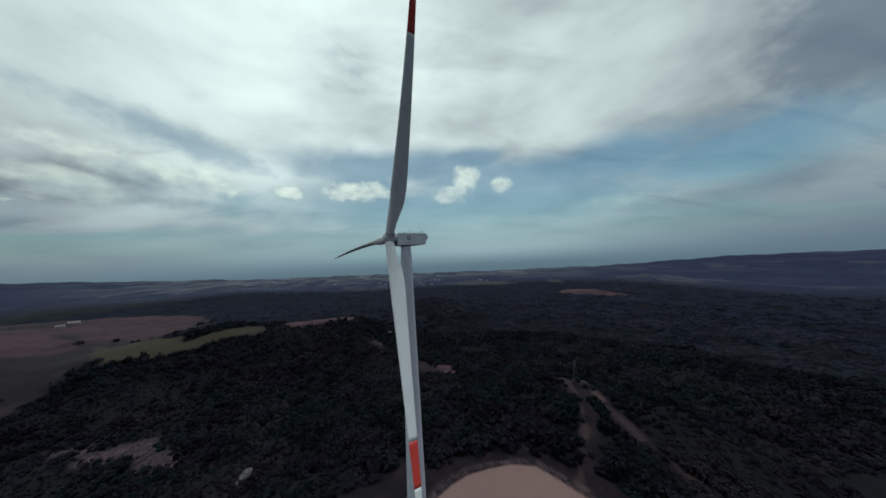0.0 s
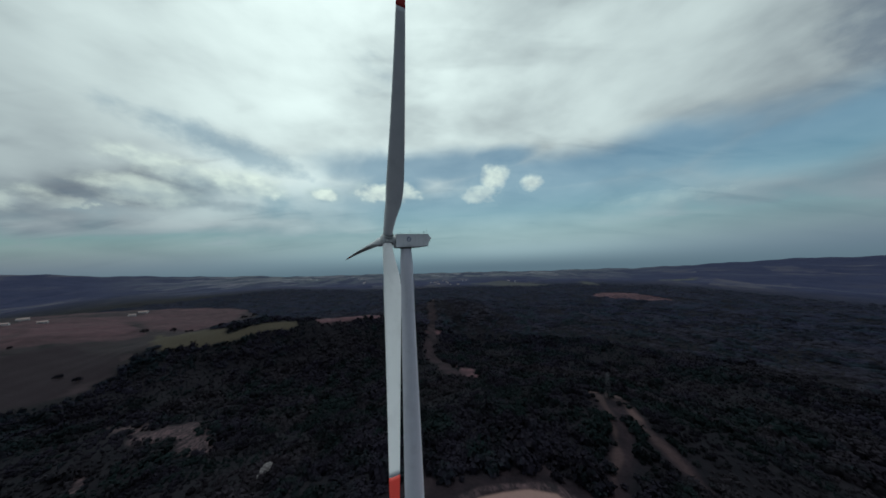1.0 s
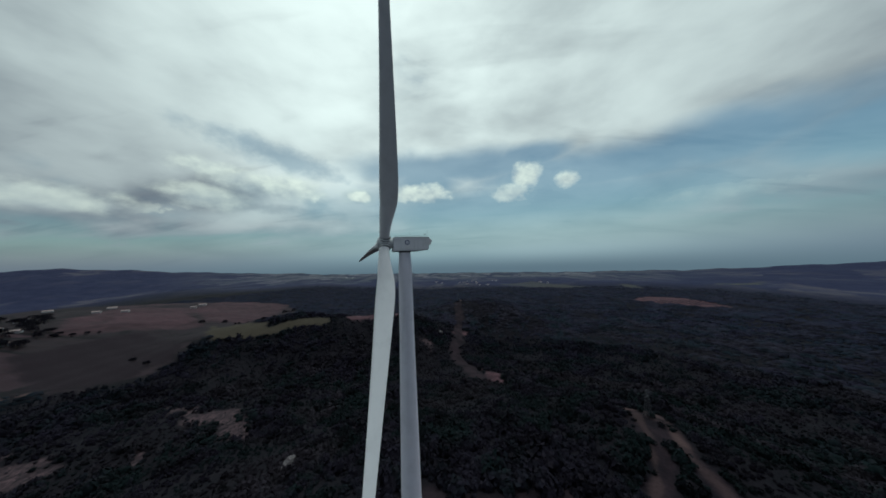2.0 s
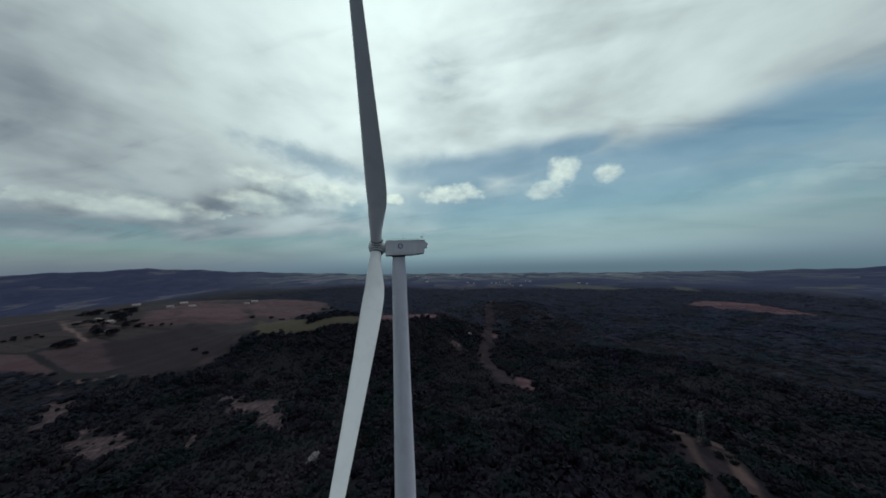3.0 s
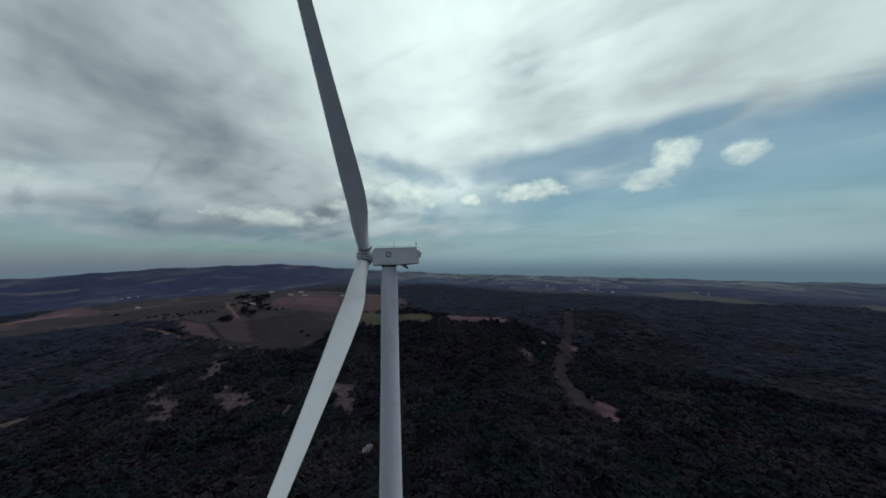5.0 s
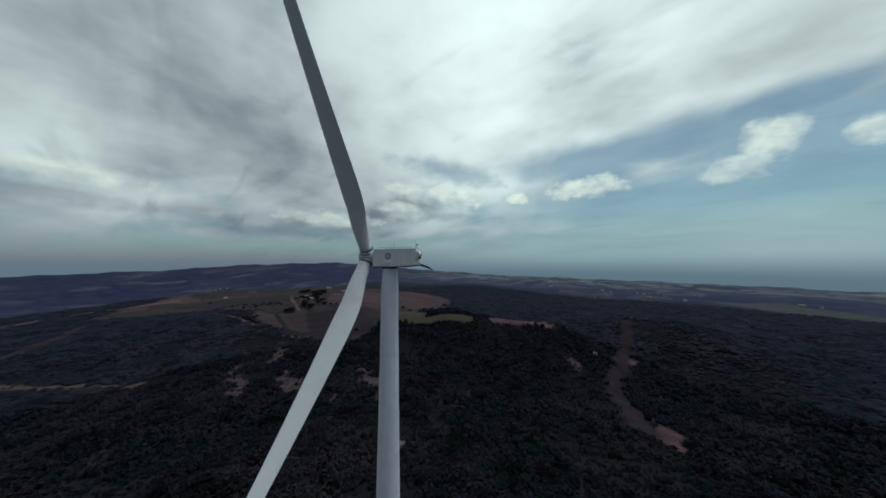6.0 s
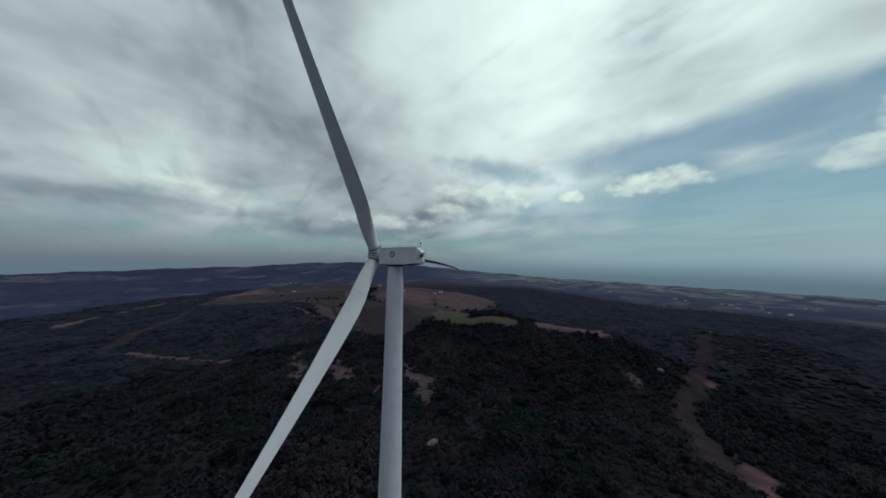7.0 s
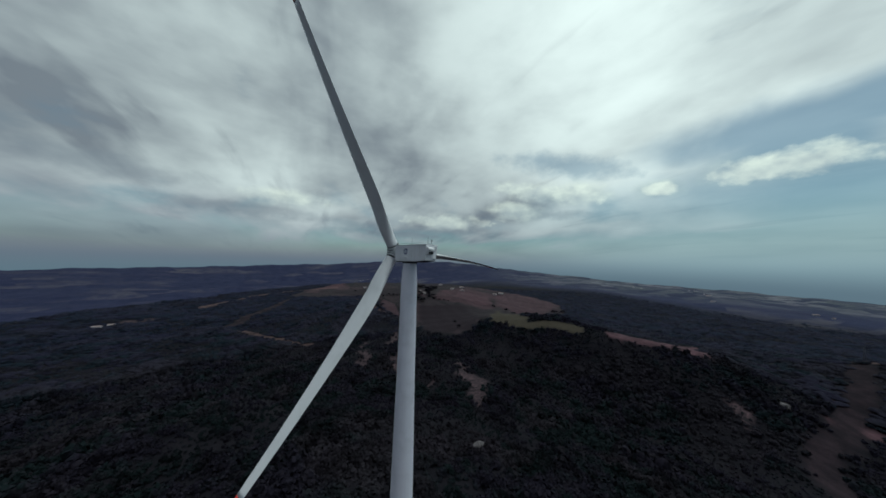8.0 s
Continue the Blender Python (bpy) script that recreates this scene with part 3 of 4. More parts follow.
# one sheet of ground, finer where the flight looks
angles = np.radians(np.concatenate([np.arange(-140, 85, 0.36), np.arange(85, 220, 2.5)]))
rings = np.concatenate([[0.5], np.geomspace(6, 4950, 340)])
RA, AN = np.meshgrid(rings, angles, indexing="ij")
gx, gy = RA * np.sin(AN), RA * np.cos(AN)
gz = land(gx, gy)
nr, na = RA.shape
i, j = np.meshgrid(np.arange(nr - 1), np.arange(na), indexing="ij")
jn = (j + 1) % na
quads = np.stack([i * na + j, (i + 1) * na + j, (i + 1) * na + jn, i * na + jn], -1).reshape(-1, 4)[:, ::-1]
me = quick_mesh("ground", np.stack([gx, gy, gz], -1).reshape(-1, 3), quads, GROUND, True)
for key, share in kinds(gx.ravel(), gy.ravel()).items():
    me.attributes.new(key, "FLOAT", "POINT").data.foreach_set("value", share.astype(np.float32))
ground = tagged(new("ground", me), "rolling hill country with scrub floor, ploughed fields and bare reddish soil", "ground", kind="structure")


# ---- woodland ----
def crown_form(clumps, seed):
    """A tree's crown as triangles: a rough dark core, and ragged sprays of leaves that stand out from it."""
    rng = random.Random(seed)
    if clumps == 0:
        vs = [(rng.uniform(-0.2, 0.2), rng.uniform(-0.2, 0.2), 0.85)]
        vs += [(math.cos(q * 1.0472) * rng.uniform(0.75, 1.15), math.sin(q * 1.0472) * rng.uniform(0.75, 1.15), rng.uniform(-0.25, 0.15)) for q in range(6)]
        return np.array(vs), np.array([(0, 1 + q, 1 + (q + 1) % 6) for q in range(6)])
    if clumps < 0:
        vs = [(rng.uniform(-0.2, 0.2), rng.uniform(-0.2, 0.2), 0.9)]
        for wide_at, z in ((0.62, 0.55), (1.0, -0.1)):
            vs += [(math.cos(q * 1.0472 + z) * wide_at * rng.uniform(0.75, 1.2), math.sin(q * 1.0472 + z) * wide_at * rng.uniform(0.75, 1.2), z + rng.uniform(-0.2, 0.2)) for q in range(6)]
        fs = [(0, 1 + q, 1 + (q + 1) % 6) for q in range(6)]
        for q in range(6):
            r = (q + 1) % 6
            fs += [(1 + q, 7 + q, 7 + r), (1 + q, 7 + r, 1 + r)]
        return np.array(vs), np.array(fs)
    bm = bmesh.new()
    bmesh.ops.create_icosphere(bm, subdivisions=1, radius=0.68)
    for v in bm.verts:
        v.co *= 1 + rng.uniform(-0.22, 0.22)
    bmesh.ops.delete(bm, geom=[f for f in bm.faces if f.calc_center_median().z < -0.2], context="FACES")
    for _ in range(clumps):
        a, e = rng.uniform(0, 2 * math.pi), rng.uniform(-0.15, 1.0)
        n = Vector((math.cos(a) * math.sqrt(1 - e * e), math.sin(a) * math.sqrt(1 - e * e), e))
        tilt = (n + Vector((rng.uniform(-0.8, 0.8), rng.uniform(-0.8, 0.8), rng.uniform(-0.2, 0.9)))).normalized()
        m = Matrix.Translation(n * rng.uniform(0.55, 1.05)) @ tilt.to_track_quat("Z", "Y").to_matrix().to_4x4() @ pose(0, 0, 0, 0, 0, rng.uniform(0, 360))
        s = rng.uniform(0.12, 0.27)
        ends = [bm.verts.new(m @ Vector((x * s * rng.uniform(0.6, 1.3), y * s * rng.uniform(0.6, 1.3), rng.uniform(-0.1, 0.1)))) for x, y in ((-1, -0.8), (1, -0.7), (0.9, 0.9), (-0.8, 1))]
        bm.faces.new(ends[:3])
        bm.faces.new((ends[0], ends[2], ends[3]))
    bm.verts.index_update()
    vs = np.array([v.co[:] for v in bm.verts])
    fs = np.array([[v.index for v in f.verts] for f in bm.faces])
    bm.free()
    return vs, fs


def woodland(name, r0, r1, step, size, level, label, mat, sector=(-105.0, 140.0), thin=0.0, seed=3, low=1.0):
    """Trees on a jittered grid wherever the land is not open, all in one mesh."""
    rng = np.random.default_rng(seed)
    side = np.arange(-r1, r1, step)
    x, y = [a.ravel() for a in np.meshgrid(side, side)]
    x, y = x + rng.uniform(-0.5, 0.5, x.shape) * step, y + rng.uniform(-0.5, 0.5, x.shape) * step
    r, az = np.hypot(x, y), np.degrees(np.arctan2(-x, y))
    ok = (r >= r0) & (r < r1) & (az > sector[0]) & (az < sector[1])
    x, y = x[ok], y[ok]
    k = kinds(x, y)
    open_land = np.maximum.reduce([k["field"], k["crop"], k["meadow"], k["red_soil"], k["bare"] * 0.42, k["lane"] * 1.3, k["gravel"], k["farmland"] * 0.9, k["pale_field"] * 1.3])
    clump = np.clip(0.5 + 0.45 * np.sin(x * 0.021 + 1.7 * np.sin(y * 0.013)) * np.sin(y * 0.024 + 1.1 * np.sin(x * 0.016)) + 0.3 * np.sin(x * 0.071 + 2 * np.sin(y * 0.043)) * np.sin(y * 0.067 + x * 0.02), 0, 1)
    ok = (rng.uniform(0.05, 1, x.shape) > open_land * 2.2) & (rng.uniform(0, 1, x.shape) > thin * (1 - clump))
    x, y, clump = x[ok], y[ok], clump[ok]
    n = len(x)
    s = size * rng.uniform(0.5, 1.2, n) ** 1.3 * (0.5 + 1.0 * clump)
    knot = np.sin(x * 0.23 + 1.4 * np.sin(y * 0.11)) * np.sin(y * 0.21 + 1.6 * np.sin(x * 0.09))
    knot = knot * (1.0 if level > 0 else 0.25)
    s = s * (0.95 + 0.30 * knot)
    tall = s * rng.uniform(0.7, 1.1, n) * (1.0 + 0.45 * knot) * low
    turn = rng.uniform(0, 2 * np.pi, n)
    z = land(x, y) + tall * 0.45
    kinds_of_crown = [crown_form(level, 11 + q) for q in range(6)]
    pick = rng.integers(0, 6, n)
    allv, allf, base = [], [], 0
    for q, (vs, fs) in enumerate(kinds_of_crown):
        m = np.nonzero(pick == q)[0]
        c, sn = np.cos(turn[m])[:, None], np.sin(turn[m])[:, None]
        px = (vs[None, :, 0] * c - vs[None, :, 1] * sn) * s[m, None] + x[m, None]
        py = (vs[None, :, 0] * sn + vs[None, :, 1] * c) * s[m, None] + y[m, None]
        pz = vs[None, :, 2] * tall[m, None] + z[m, None]
        allv.append(np.stack([px, py, pz], -1).reshape(-1, 3))
        allf.append((fs[None] + (base + np.arange(len(m)) * len(vs))[:, None, None]).reshape(-1, 3))
        base += len(m) * len(vs)
    me = quick_mesh(name, np.concatenate(allv), np.concatenate(allf), mat, True)
    return tagged(new(name, me), label, "woodland", kind="stuff")


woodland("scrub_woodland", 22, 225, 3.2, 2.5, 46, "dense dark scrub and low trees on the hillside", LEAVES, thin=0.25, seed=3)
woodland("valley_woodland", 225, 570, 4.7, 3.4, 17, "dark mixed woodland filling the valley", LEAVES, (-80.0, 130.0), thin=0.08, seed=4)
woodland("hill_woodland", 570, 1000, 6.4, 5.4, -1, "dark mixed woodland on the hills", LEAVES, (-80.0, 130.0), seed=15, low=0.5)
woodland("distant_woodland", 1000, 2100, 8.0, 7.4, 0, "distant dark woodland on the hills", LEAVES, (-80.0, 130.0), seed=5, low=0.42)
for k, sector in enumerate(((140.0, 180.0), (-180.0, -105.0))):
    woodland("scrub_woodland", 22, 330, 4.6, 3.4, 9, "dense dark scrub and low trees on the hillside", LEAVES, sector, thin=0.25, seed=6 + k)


# ---- the wind turbine ----
def part(name, bm, mat, parent, label="", smooth=True):
    me = bpy.data.meshes.new(name)
    bmesh.ops.recalc_face_normals(bm, faces=bm.faces)
    bm.to_mesh(me)
    bm.free()
    me.materials.append(mat)
    me.polygons.foreach_set("use_smooth", np.full(len(me.polygons), smooth))
    ob = new(name, me)
    ob.parent = parent
    return tagged(ob, label)


def empty(name, m=Matrix()):
    ob = new(name)
    ob.empty_display_size = 0.5
    ob.matrix_world = m
    return ob


def lathe(profile, segments=48, ring=False):
    """A body turned round z from (radius, height) pairs."""
    bm = bmesh.new()
    loops = [[bm.verts.new((r * math.cos(2 * math.pi * k / segments), r * math.sin(2 * math.pi * k / segments), z)) for k in range(segments)] for r, z in profile]
    for a, b in zip(loops, loops[1:] + loops[:1] if ring else loops[1:]):
        for k in range(segments):
            bm.faces.new((a[k], a[(k + 1) % segments], b[(k + 1) % segments], b[k]))
    for ends in () if ring else (loops[0], loops[-1]):
        bm.faces.new(ends)
    return bm


def block(sx, sy, sz, at=(0, 0, 0), bevel=0.0, segments=2):
    bm = bmesh.new()
    bmesh.ops.create_cube(bm, size=1.0, matrix=Matrix.Translation(at) @ Matrix.Diagonal((sx, sy, sz, 1)))
    if bevel:
        bmesh.ops.bevel(bm, geom=bm.edges[:], offset=bevel, segments=segments, affect="EDGES", profile=0.5)
    return bm


def rod(a, b, r0, r1=None, segments=8, bm=None):
    """A round bar from a to b."""
    bm = bm or bmesh.new()
    a, b = Vector(a), Vector(b)
    m = Matrix.Translation((a + b) / 2) @ (b - a).to_track_quat("Z", "Y").to_matrix().to_4x4()
    bmesh.ops.create_cone(bm, cap_ends=True, segments=segments, radius1=r0, radius2=r1 if r1 is not None else r0, depth=(b - a).length, matrix=m)
    return bm


BASE_Z, TOP_Z, AXIS_Z = float(land(0, 0)), 80.0, 81.9
HEADING = 202.0                       # degrees: the way the rotor faces, from +x
turbine = tagged(empty("wind_turbine", pose(0, 0, BASE_Z)), "white three-bladed wind turbine with red blade bands, rotor idling in feather", "wind turbine")
T0 = -BASE_Z                          # heights below are given from z = 0

tower = part("tower", lathe([(2.62, 0.0), (2.60, 1.0), (2.5, 16.0), (2.13, 41.0), (1.76, 63.0), (1.58, 80.0), (1.34, T0 + TOP_Z - 0.3), (1.34, T0 + TOP_Z)], 64), TOWER, turbine, "tapering light grey steel tube tower")
for zz, rr in ((21.5, 2.43), (46.5, 2.036), (66.0, 1.728)):
    part("flange", lathe([(rr - 0.02, zz - 0.07), (rr + 0.008, zz - 0.05), (rr + 0.008, zz + 0.05), (rr - 0.02, zz + 0.07)], 64), TOWER, tower)
part("yaw_collar", lathe([(1.37, T0 + TOP_Z - 0.24), (1.48, T0 + TOP_Z - 0.18), (1.48, T0 + TOP_Z + 0.1), (1.37, T0 + TOP_Z + 0.16)], 64), DARK, tower, "dark collar under the nacelle")
part("foundation", lathe([(4.6, -0.6), (4.6, 0.25), (4.4, 0.35), (2.5, 0.38)], 48), CONCRETE, turbine, "round concrete foundation")

# nacelle: local +x is the way the rotor faces, z up
HEAD = pose(0, 0, T0, 0, 0, HEADING)


def placed(bm, m=HEAD):
    bmesh.ops.transform(bm, matrix=m, verts=bm.verts)
    return bm


def hull(profile, half, bevel):
    """A shell of that side outline (x, z), of width 2 * half, with rounded edges."""
    bm = bmesh.new()
    near = [bm.verts.new((x, -half, z)) for x, z in profile]
    far = [bm.verts.new((x, half, z)) for x, z in profile]
    bm.faces.new(near)
    bm.faces.new(far[::-1])
    n = len(profile)
    for k in range(n):
        bm.faces.new((near[k], far[k], far[(k + 1) % n], near[(k + 1) % n]))
    bmesh.ops.recalc_face_normals(bm, faces=bm.faces)
    bmesh.ops.bevel(bm, geom=bm.edges[:], offset=bevel, segments=3, affect="EDGES", profile=0.5)
    return bm


W = 1.62
nacelle = part("nacelle", placed(hull([(2.85, 80.12), (2.85, 83.1), (2.55, 83.32), (-5.7, 83.36), (-5.95, 83.2), (-5.6, 80.38), (-3.0, 80.14)], W, 0.16)), SHELL, turbine, "boxy off-white nacelle housing", smooth=False)
part("dark_underside", placed(hull([(2.7, 79.98), (2.7, 80.2), (-5.5, 80.42), (-5.5, 80.28), (-3.0, 80.0)], W - 0.25, 0.05)), DARK, nacelle, "dark sheet along the underside", smooth=False)
part("roof_seam", placed(block(8.3, 2 * W + 0.05, 0.07, (-1.6, 0, 83.02), 0.02)), SHELL, nacelle, smooth=False)
part("roof_eave", placed(block(8.5, 2 * W + 0.14, 0.10, (-1.62, 0, 83.36), 0.03)), BLADE, nacelle, "pale roof edge strip", smooth=False)
for x in (1.1, -2.1, -4.2):
    part("panel_joint", placed(block(0.04, 2 * W + 0.012, 2.3, (x, 0, 81.7), 0.005)), HUBGREY, nacelle, smooth=False)
for side in (-1, 1):
    ring = lathe([(0.38, 0.0), (0.56, 0.0), (0.56, 0.03), (0.38, 0.03)], 32, True)
    part("emblem", placed(ring, HEAD @ pose(-0.38, side * (W + 0.004), 82.1, -90 * side, 0, 0)), BLUE, nacelle, "round blue emblem")
    for dz in (-0.11, 0.06):
        part("emblem_bar", placed(block(0.34, 0.03, 0.07, (-0.38 - dz * 0.4, side * (W + 0.014), 82.1 + dz), 0.01)), BLUE, nacelle)
    part("side_vent", placed(block(0.95, 0.30, 0.34, (-0.45, side * (W + 0.08), 80.95), 0.06)), BLADE, nacelle, "small white vent cover", smooth=False)
cooler = part("exhaust_duct", placed(hull([(-5.7, 81.55), (-5.8, 82.95), (-6.15, 82.9), (-6.5, 82.6), (-6.5, 82.2), (-6.3, 82.1), (-6.2, 81.55)], 0.78, 0.07), HEAD @ pose(0, 0.62, 0)), BLADE, nacelle, "white hooded exhaust duct on the rear face", smooth=False)
# a solid dark block stands for the shade inside the duct's opening
part("duct_mouth_shade", placed(block(0.10, 1.2, 0.5, (-6.24, 0.62, 81.82), 0.02)), DARK, cooler, "dark block standing for the shaded duct opening", smooth=False)
part("rear_hatch", placed(block(0.10, 1.0, 1.5, (-5.74, -0.85, 81.5), 0.03)), SHELL, nacelle, smooth=False)
part("roof_hatch", placed(block(1.1, 1.0, 0.12, (-2.6, 0.2, 83.40), 0.04)), SHELL, nacelle, smooth=False)
for x, y, tall in ((-1.1, 0.6, 1.55), (-5.5, 0.75, 1.7)):
    mast = part("lightning_rod", placed(rod((x, y, 83.3), (x, y, 83.3 + tall), 0.045, 0.02)), STEEL, nacelle, "thin grey rod")
    part("rod_foot", placed(lathe([(0.11, 0.0), (0.11, 0.06), (0.05, 0.12)], 12), HEAD @ pose(x, y, 83.33)), STEEL, mast)
vane = part("wind_sensor", placed(rod((-5.3, -0.5, 83.3), (-5.3, -0.5, 84.15), 0.04, 0.04)), STEEL, nacelle, "short mast with a wind sensor")
part("sensor_head", placed(lathe([(0.04, 0), (0.13, 0.05), (0.13, 0.22), (0.05, 0.3)], 12), HEAD @ pose(-5.3, -0.5, 84.1)), DARK, vane)
for side in (-1, 1):
    rail = part("roof_rail", placed(rod((2.0, side * 1.3, 83.72), (-4.8, side * 1.3, 83.72), 0.022, segments=6)), STEEL, nacelle, "thin roof hand rail")
    for x in (2.0, 0.3, -1.4, -3.1, -4.8):
        part("rail_post", placed(rod((x, side * 1.3, 83.25), (x, side * 1.3, 83.73), 0.02, segments=6)), STEEL, rail)

# hub
TILT = 3.06                           # degrees by which the shaft points up
SPIN = HEAD @ pose(0, 0, AXIS_Z, 0, 90 - TILT, 0)      # local z: along the rotor's axis, forward
HUB_AT = 4.7
hub = part("hub", placed(lathe([(1.0, 2.7), (1.2, 2.95), (1.32, 3.3), (1.42, 3.9), (1.42, 5.3), (1.34, 5.8), (1.1, 6.2), (0.75, 6.4), (0.2, 6.5)], 48), SPIN), HUBGREY, turbine, "rounded off-white hub nose")
part("shaft_ring", placed(lathe([(1.25, 2.62), (1.3, 2.64), (1.3, 2.84), (1.25, 2.86)], 48), SPIN), DARK, hub, "dark ring behind the hub")

CHORD = ((1.3, 2.30), (3.0, 2.32), (6.0, 2.85), (9.5, 3.75), (13.0, 4.05), (17.0, 3.75), (22.0, 3.35), (30.0, 2.72), (38.0, 2.15), (46.0, 1.62), (52.0, 1.22), (56.0, 0.85), (58.0, 0.45), (58.6, 0.12))
THICK = ((1.3, 1.0), (3.0, 0.98), (6.0, 0.68), (9.5, 0.42), (13.0, 0.33), (20.0, 0.26), (35.0, 0.20), (58.6, 0.17))
TWIST = ((1.3, 1.9), (10.0, 1.6), (20.0, 0.9), (35.0, 0.3), (58.6, -0.2))
PITCH, BEND = 94.0, 3.23


def table(rows, r):
    """The value at r, rounded off between the rows."""
    half = min(3.2, max(0.01, 0.45 * (r - 1.2)), max(0.01, 0.8 * (58.6 - r)))
    at = np.linspace(r - half, r + half, 9)
    return float(np.interp(at, [a for a, _ in rows], [b for _, b in rows]).mean())


def section(r, points=28):
    """The outline of the blade at radius r, in the blade's own frame: z along it, x forward, y round the way it bends."""
    c, k, tw = 1.03 * table(CHORD, r), table(THICK, r), radians(PITCH + table(TWIST, r))
    roundness = min(1.0, max(0.0, (9.5 - r) / 7.0))
    ring = []
    for q in range(points):
        a = 2 * math.pi * q / points
        u = 0.5 * (1 - math.cos(a))
        half = 5 * k * (0.2969 * math.sqrt(u) - 0.126 * u - 0.3516 * u * u + 0.2843 * u ** 3 - 0.1036 * u ** 4)
        foil = ((u - 0.28) * c, math.copysign(half, math.sin(a)) * c)
        disc = (-0.5 * c * math.cos(a), 0.5 * c * math.sin(a))
        px, py = (f * (1 - roundness) + d * roundness for f, d in zip(foil, disc))
        # chord runs back from the leading edge
        x = -(px * math.sin(tw) + py * math.cos(tw))
        y = px * math.cos(tw) - py * math.sin(tw)
        ring.append((x, y, r))
    fwd = 4.15 * r / 58.6 + 1.13 * (r / 58.6) ** 2
    side = BEND * (r / 58.6) ** 2.0
    return [(x + fwd, y + side, z) for x, y, z in ring]


def loft(r0, r1, steps):
    bm = bmesh.new()
    loops = [[bm.verts.new(p) for p in section(r0 + (r1 - r0) * k / steps)] for k in range(steps + 1)]
    for a, b in zip(loops, loops[1:]):
        for q in range(len(a)):
            bm.faces.new((a[q], a[(q + 1) % len(a)], b[(q + 1) % len(b)], b[q]))
    bm.faces.new(loops[0])
    bm.faces.new(loops[-1])
    return bm


# blade angles, unevenly spaced, fit the camera's views of a slowly turning rotor
for turn in (-31.0, 91.2, 209.0):
    # frame of the blade: x forward along the axis, z out along the blade, y the way of turning
    out_dir = Vector((0, math.sin(radians(turn)), math.cos(radians(turn))))
    m3 = Matrix((Vector((1, 0, 0)), out_dir.cross(Vector((1, 0, 0))) * 1.0, out_dir)).transposed().to_4x4()
    # local +y of the head is the far side; the head's x is forward
    m = HEAD @ pose(0, 0, AXIS_Z, 0, -TILT, 0) @ Matrix.Translation((HUB_AT, 0, 0)) @ Matrix.Diagonal((1, -1, 1, 1)) @ m3
    blade = part("blade", placed(loft(1.35, 45.0, 60), m), BLADE, turbine, "long pale grey feathered rotor blade")
    part("red_band", placed(loft(45.0, 51.2, 12), m), RED, blade, "red warning band")
    part("blade_tip", placed(loft(51.2, 58.6, 16), m), BLADE, blade)
    collar = part("root_collar", placed(lathe([(1.22, 0.3), (1.36, 0.4), (1.36, 1.42), (1.24, 1.5)], 40), m), HUBGREY, hub, "grey blade root collar")
    part("seal_ring", placed(lathe([(1.2, 1.44), (1.29, 1.46), (1.29, 1.62), (1.2, 1.64)], 40), m), DARK, collar, "dark blade root seal")
    part("bolt_ring", placed(lathe([(1.3, 0.94), (1.40, 0.96), (1.40, 1.06), (1.3, 1.08)], 40), m), DARK, collar, "dark seam round the collar")


# ---- on the ground ----
def boulder(x, y, size, label):
    bm = bmesh.new()
    bmesh.ops.create_icosphere(bm, subdivisions=4, radius=1.0)
    for v in bm.verts:
        at = v.co + Vector((x, y, 0))
        k = 1 + 0.45 * noise.noise(at * 1.3) + 0.34 * (0.4 - abs(noise.noise(at * 2.9))) + 0.14 * noise.noise(at * 8.0)
        v.co = Vector((v.co.x * k * size[0], v.co.y * k * size[1], v.co.z * k * size[2]))
    me = bpy.data.meshes.new("rock")
    bm.to_mesh(me)
    bm.free()
    me.materials.append(STONE)
    ob = new("rock", me)
    ob.matrix_world = pose(x, y, float(land(x, y)) + 0.2 * size[2], 0, 0, x)
    return tagged(ob, label, "rock")


boulder(-89, 86, (4.7, 3.6, 3.6), "pale weathered limestone outcrop among dark scrub")


def pylon(x, y, tall):
    ob = tagged(empty("lattice_pylon", pose(x, y, float(land(x, y)), 0, 0, 30)), "grey steel lattice power pylon beside a dirt track", "pylon")
    w = lambda z: 1.5 * (1 - z / tall) + 0.35
    for a, b in ((-1, -1), (-1, 1), (1, -1), (1, 1)):
        part("leg", rod((a * w(0), b * w(0), -0.5), (a * 0.35, b * 0.35, tall), 0.11, 0.07, 6), PYLON, ob)
    levels = [tall * k / 9 for k in range(10)]
    for z0, z1 in zip(levels, levels[1:]):
        for a, b, c, d in ((-1, -1, 1, -1), (1, -1, 1, 1), (1, 1, -1, 1), (-1, 1, -1, -1)):
            part("brace", rod((a * w(z0), b * w(z0), z0), (c * w(z1), d * w(z1), z1), 0.045, segments=5), PYLON, ob)
            part("brace", rod((c * w(z0), d * w(z0), z0), (a * w(z1), b * w(z1), z1), 0.045, segments=5), PYLON, ob)
    for z, half in ((tall * 0.97, 3.2), (tall * 0.86, 4.2), (tall * 0.75, 3.4)):
        part("cross_arm", rod((-half, 0, z), (half, 0, z), 0.09, segments=6), PYLON, ob)
    return ob


pylon(126, 109, 17)
pylon(6, 752, 26)


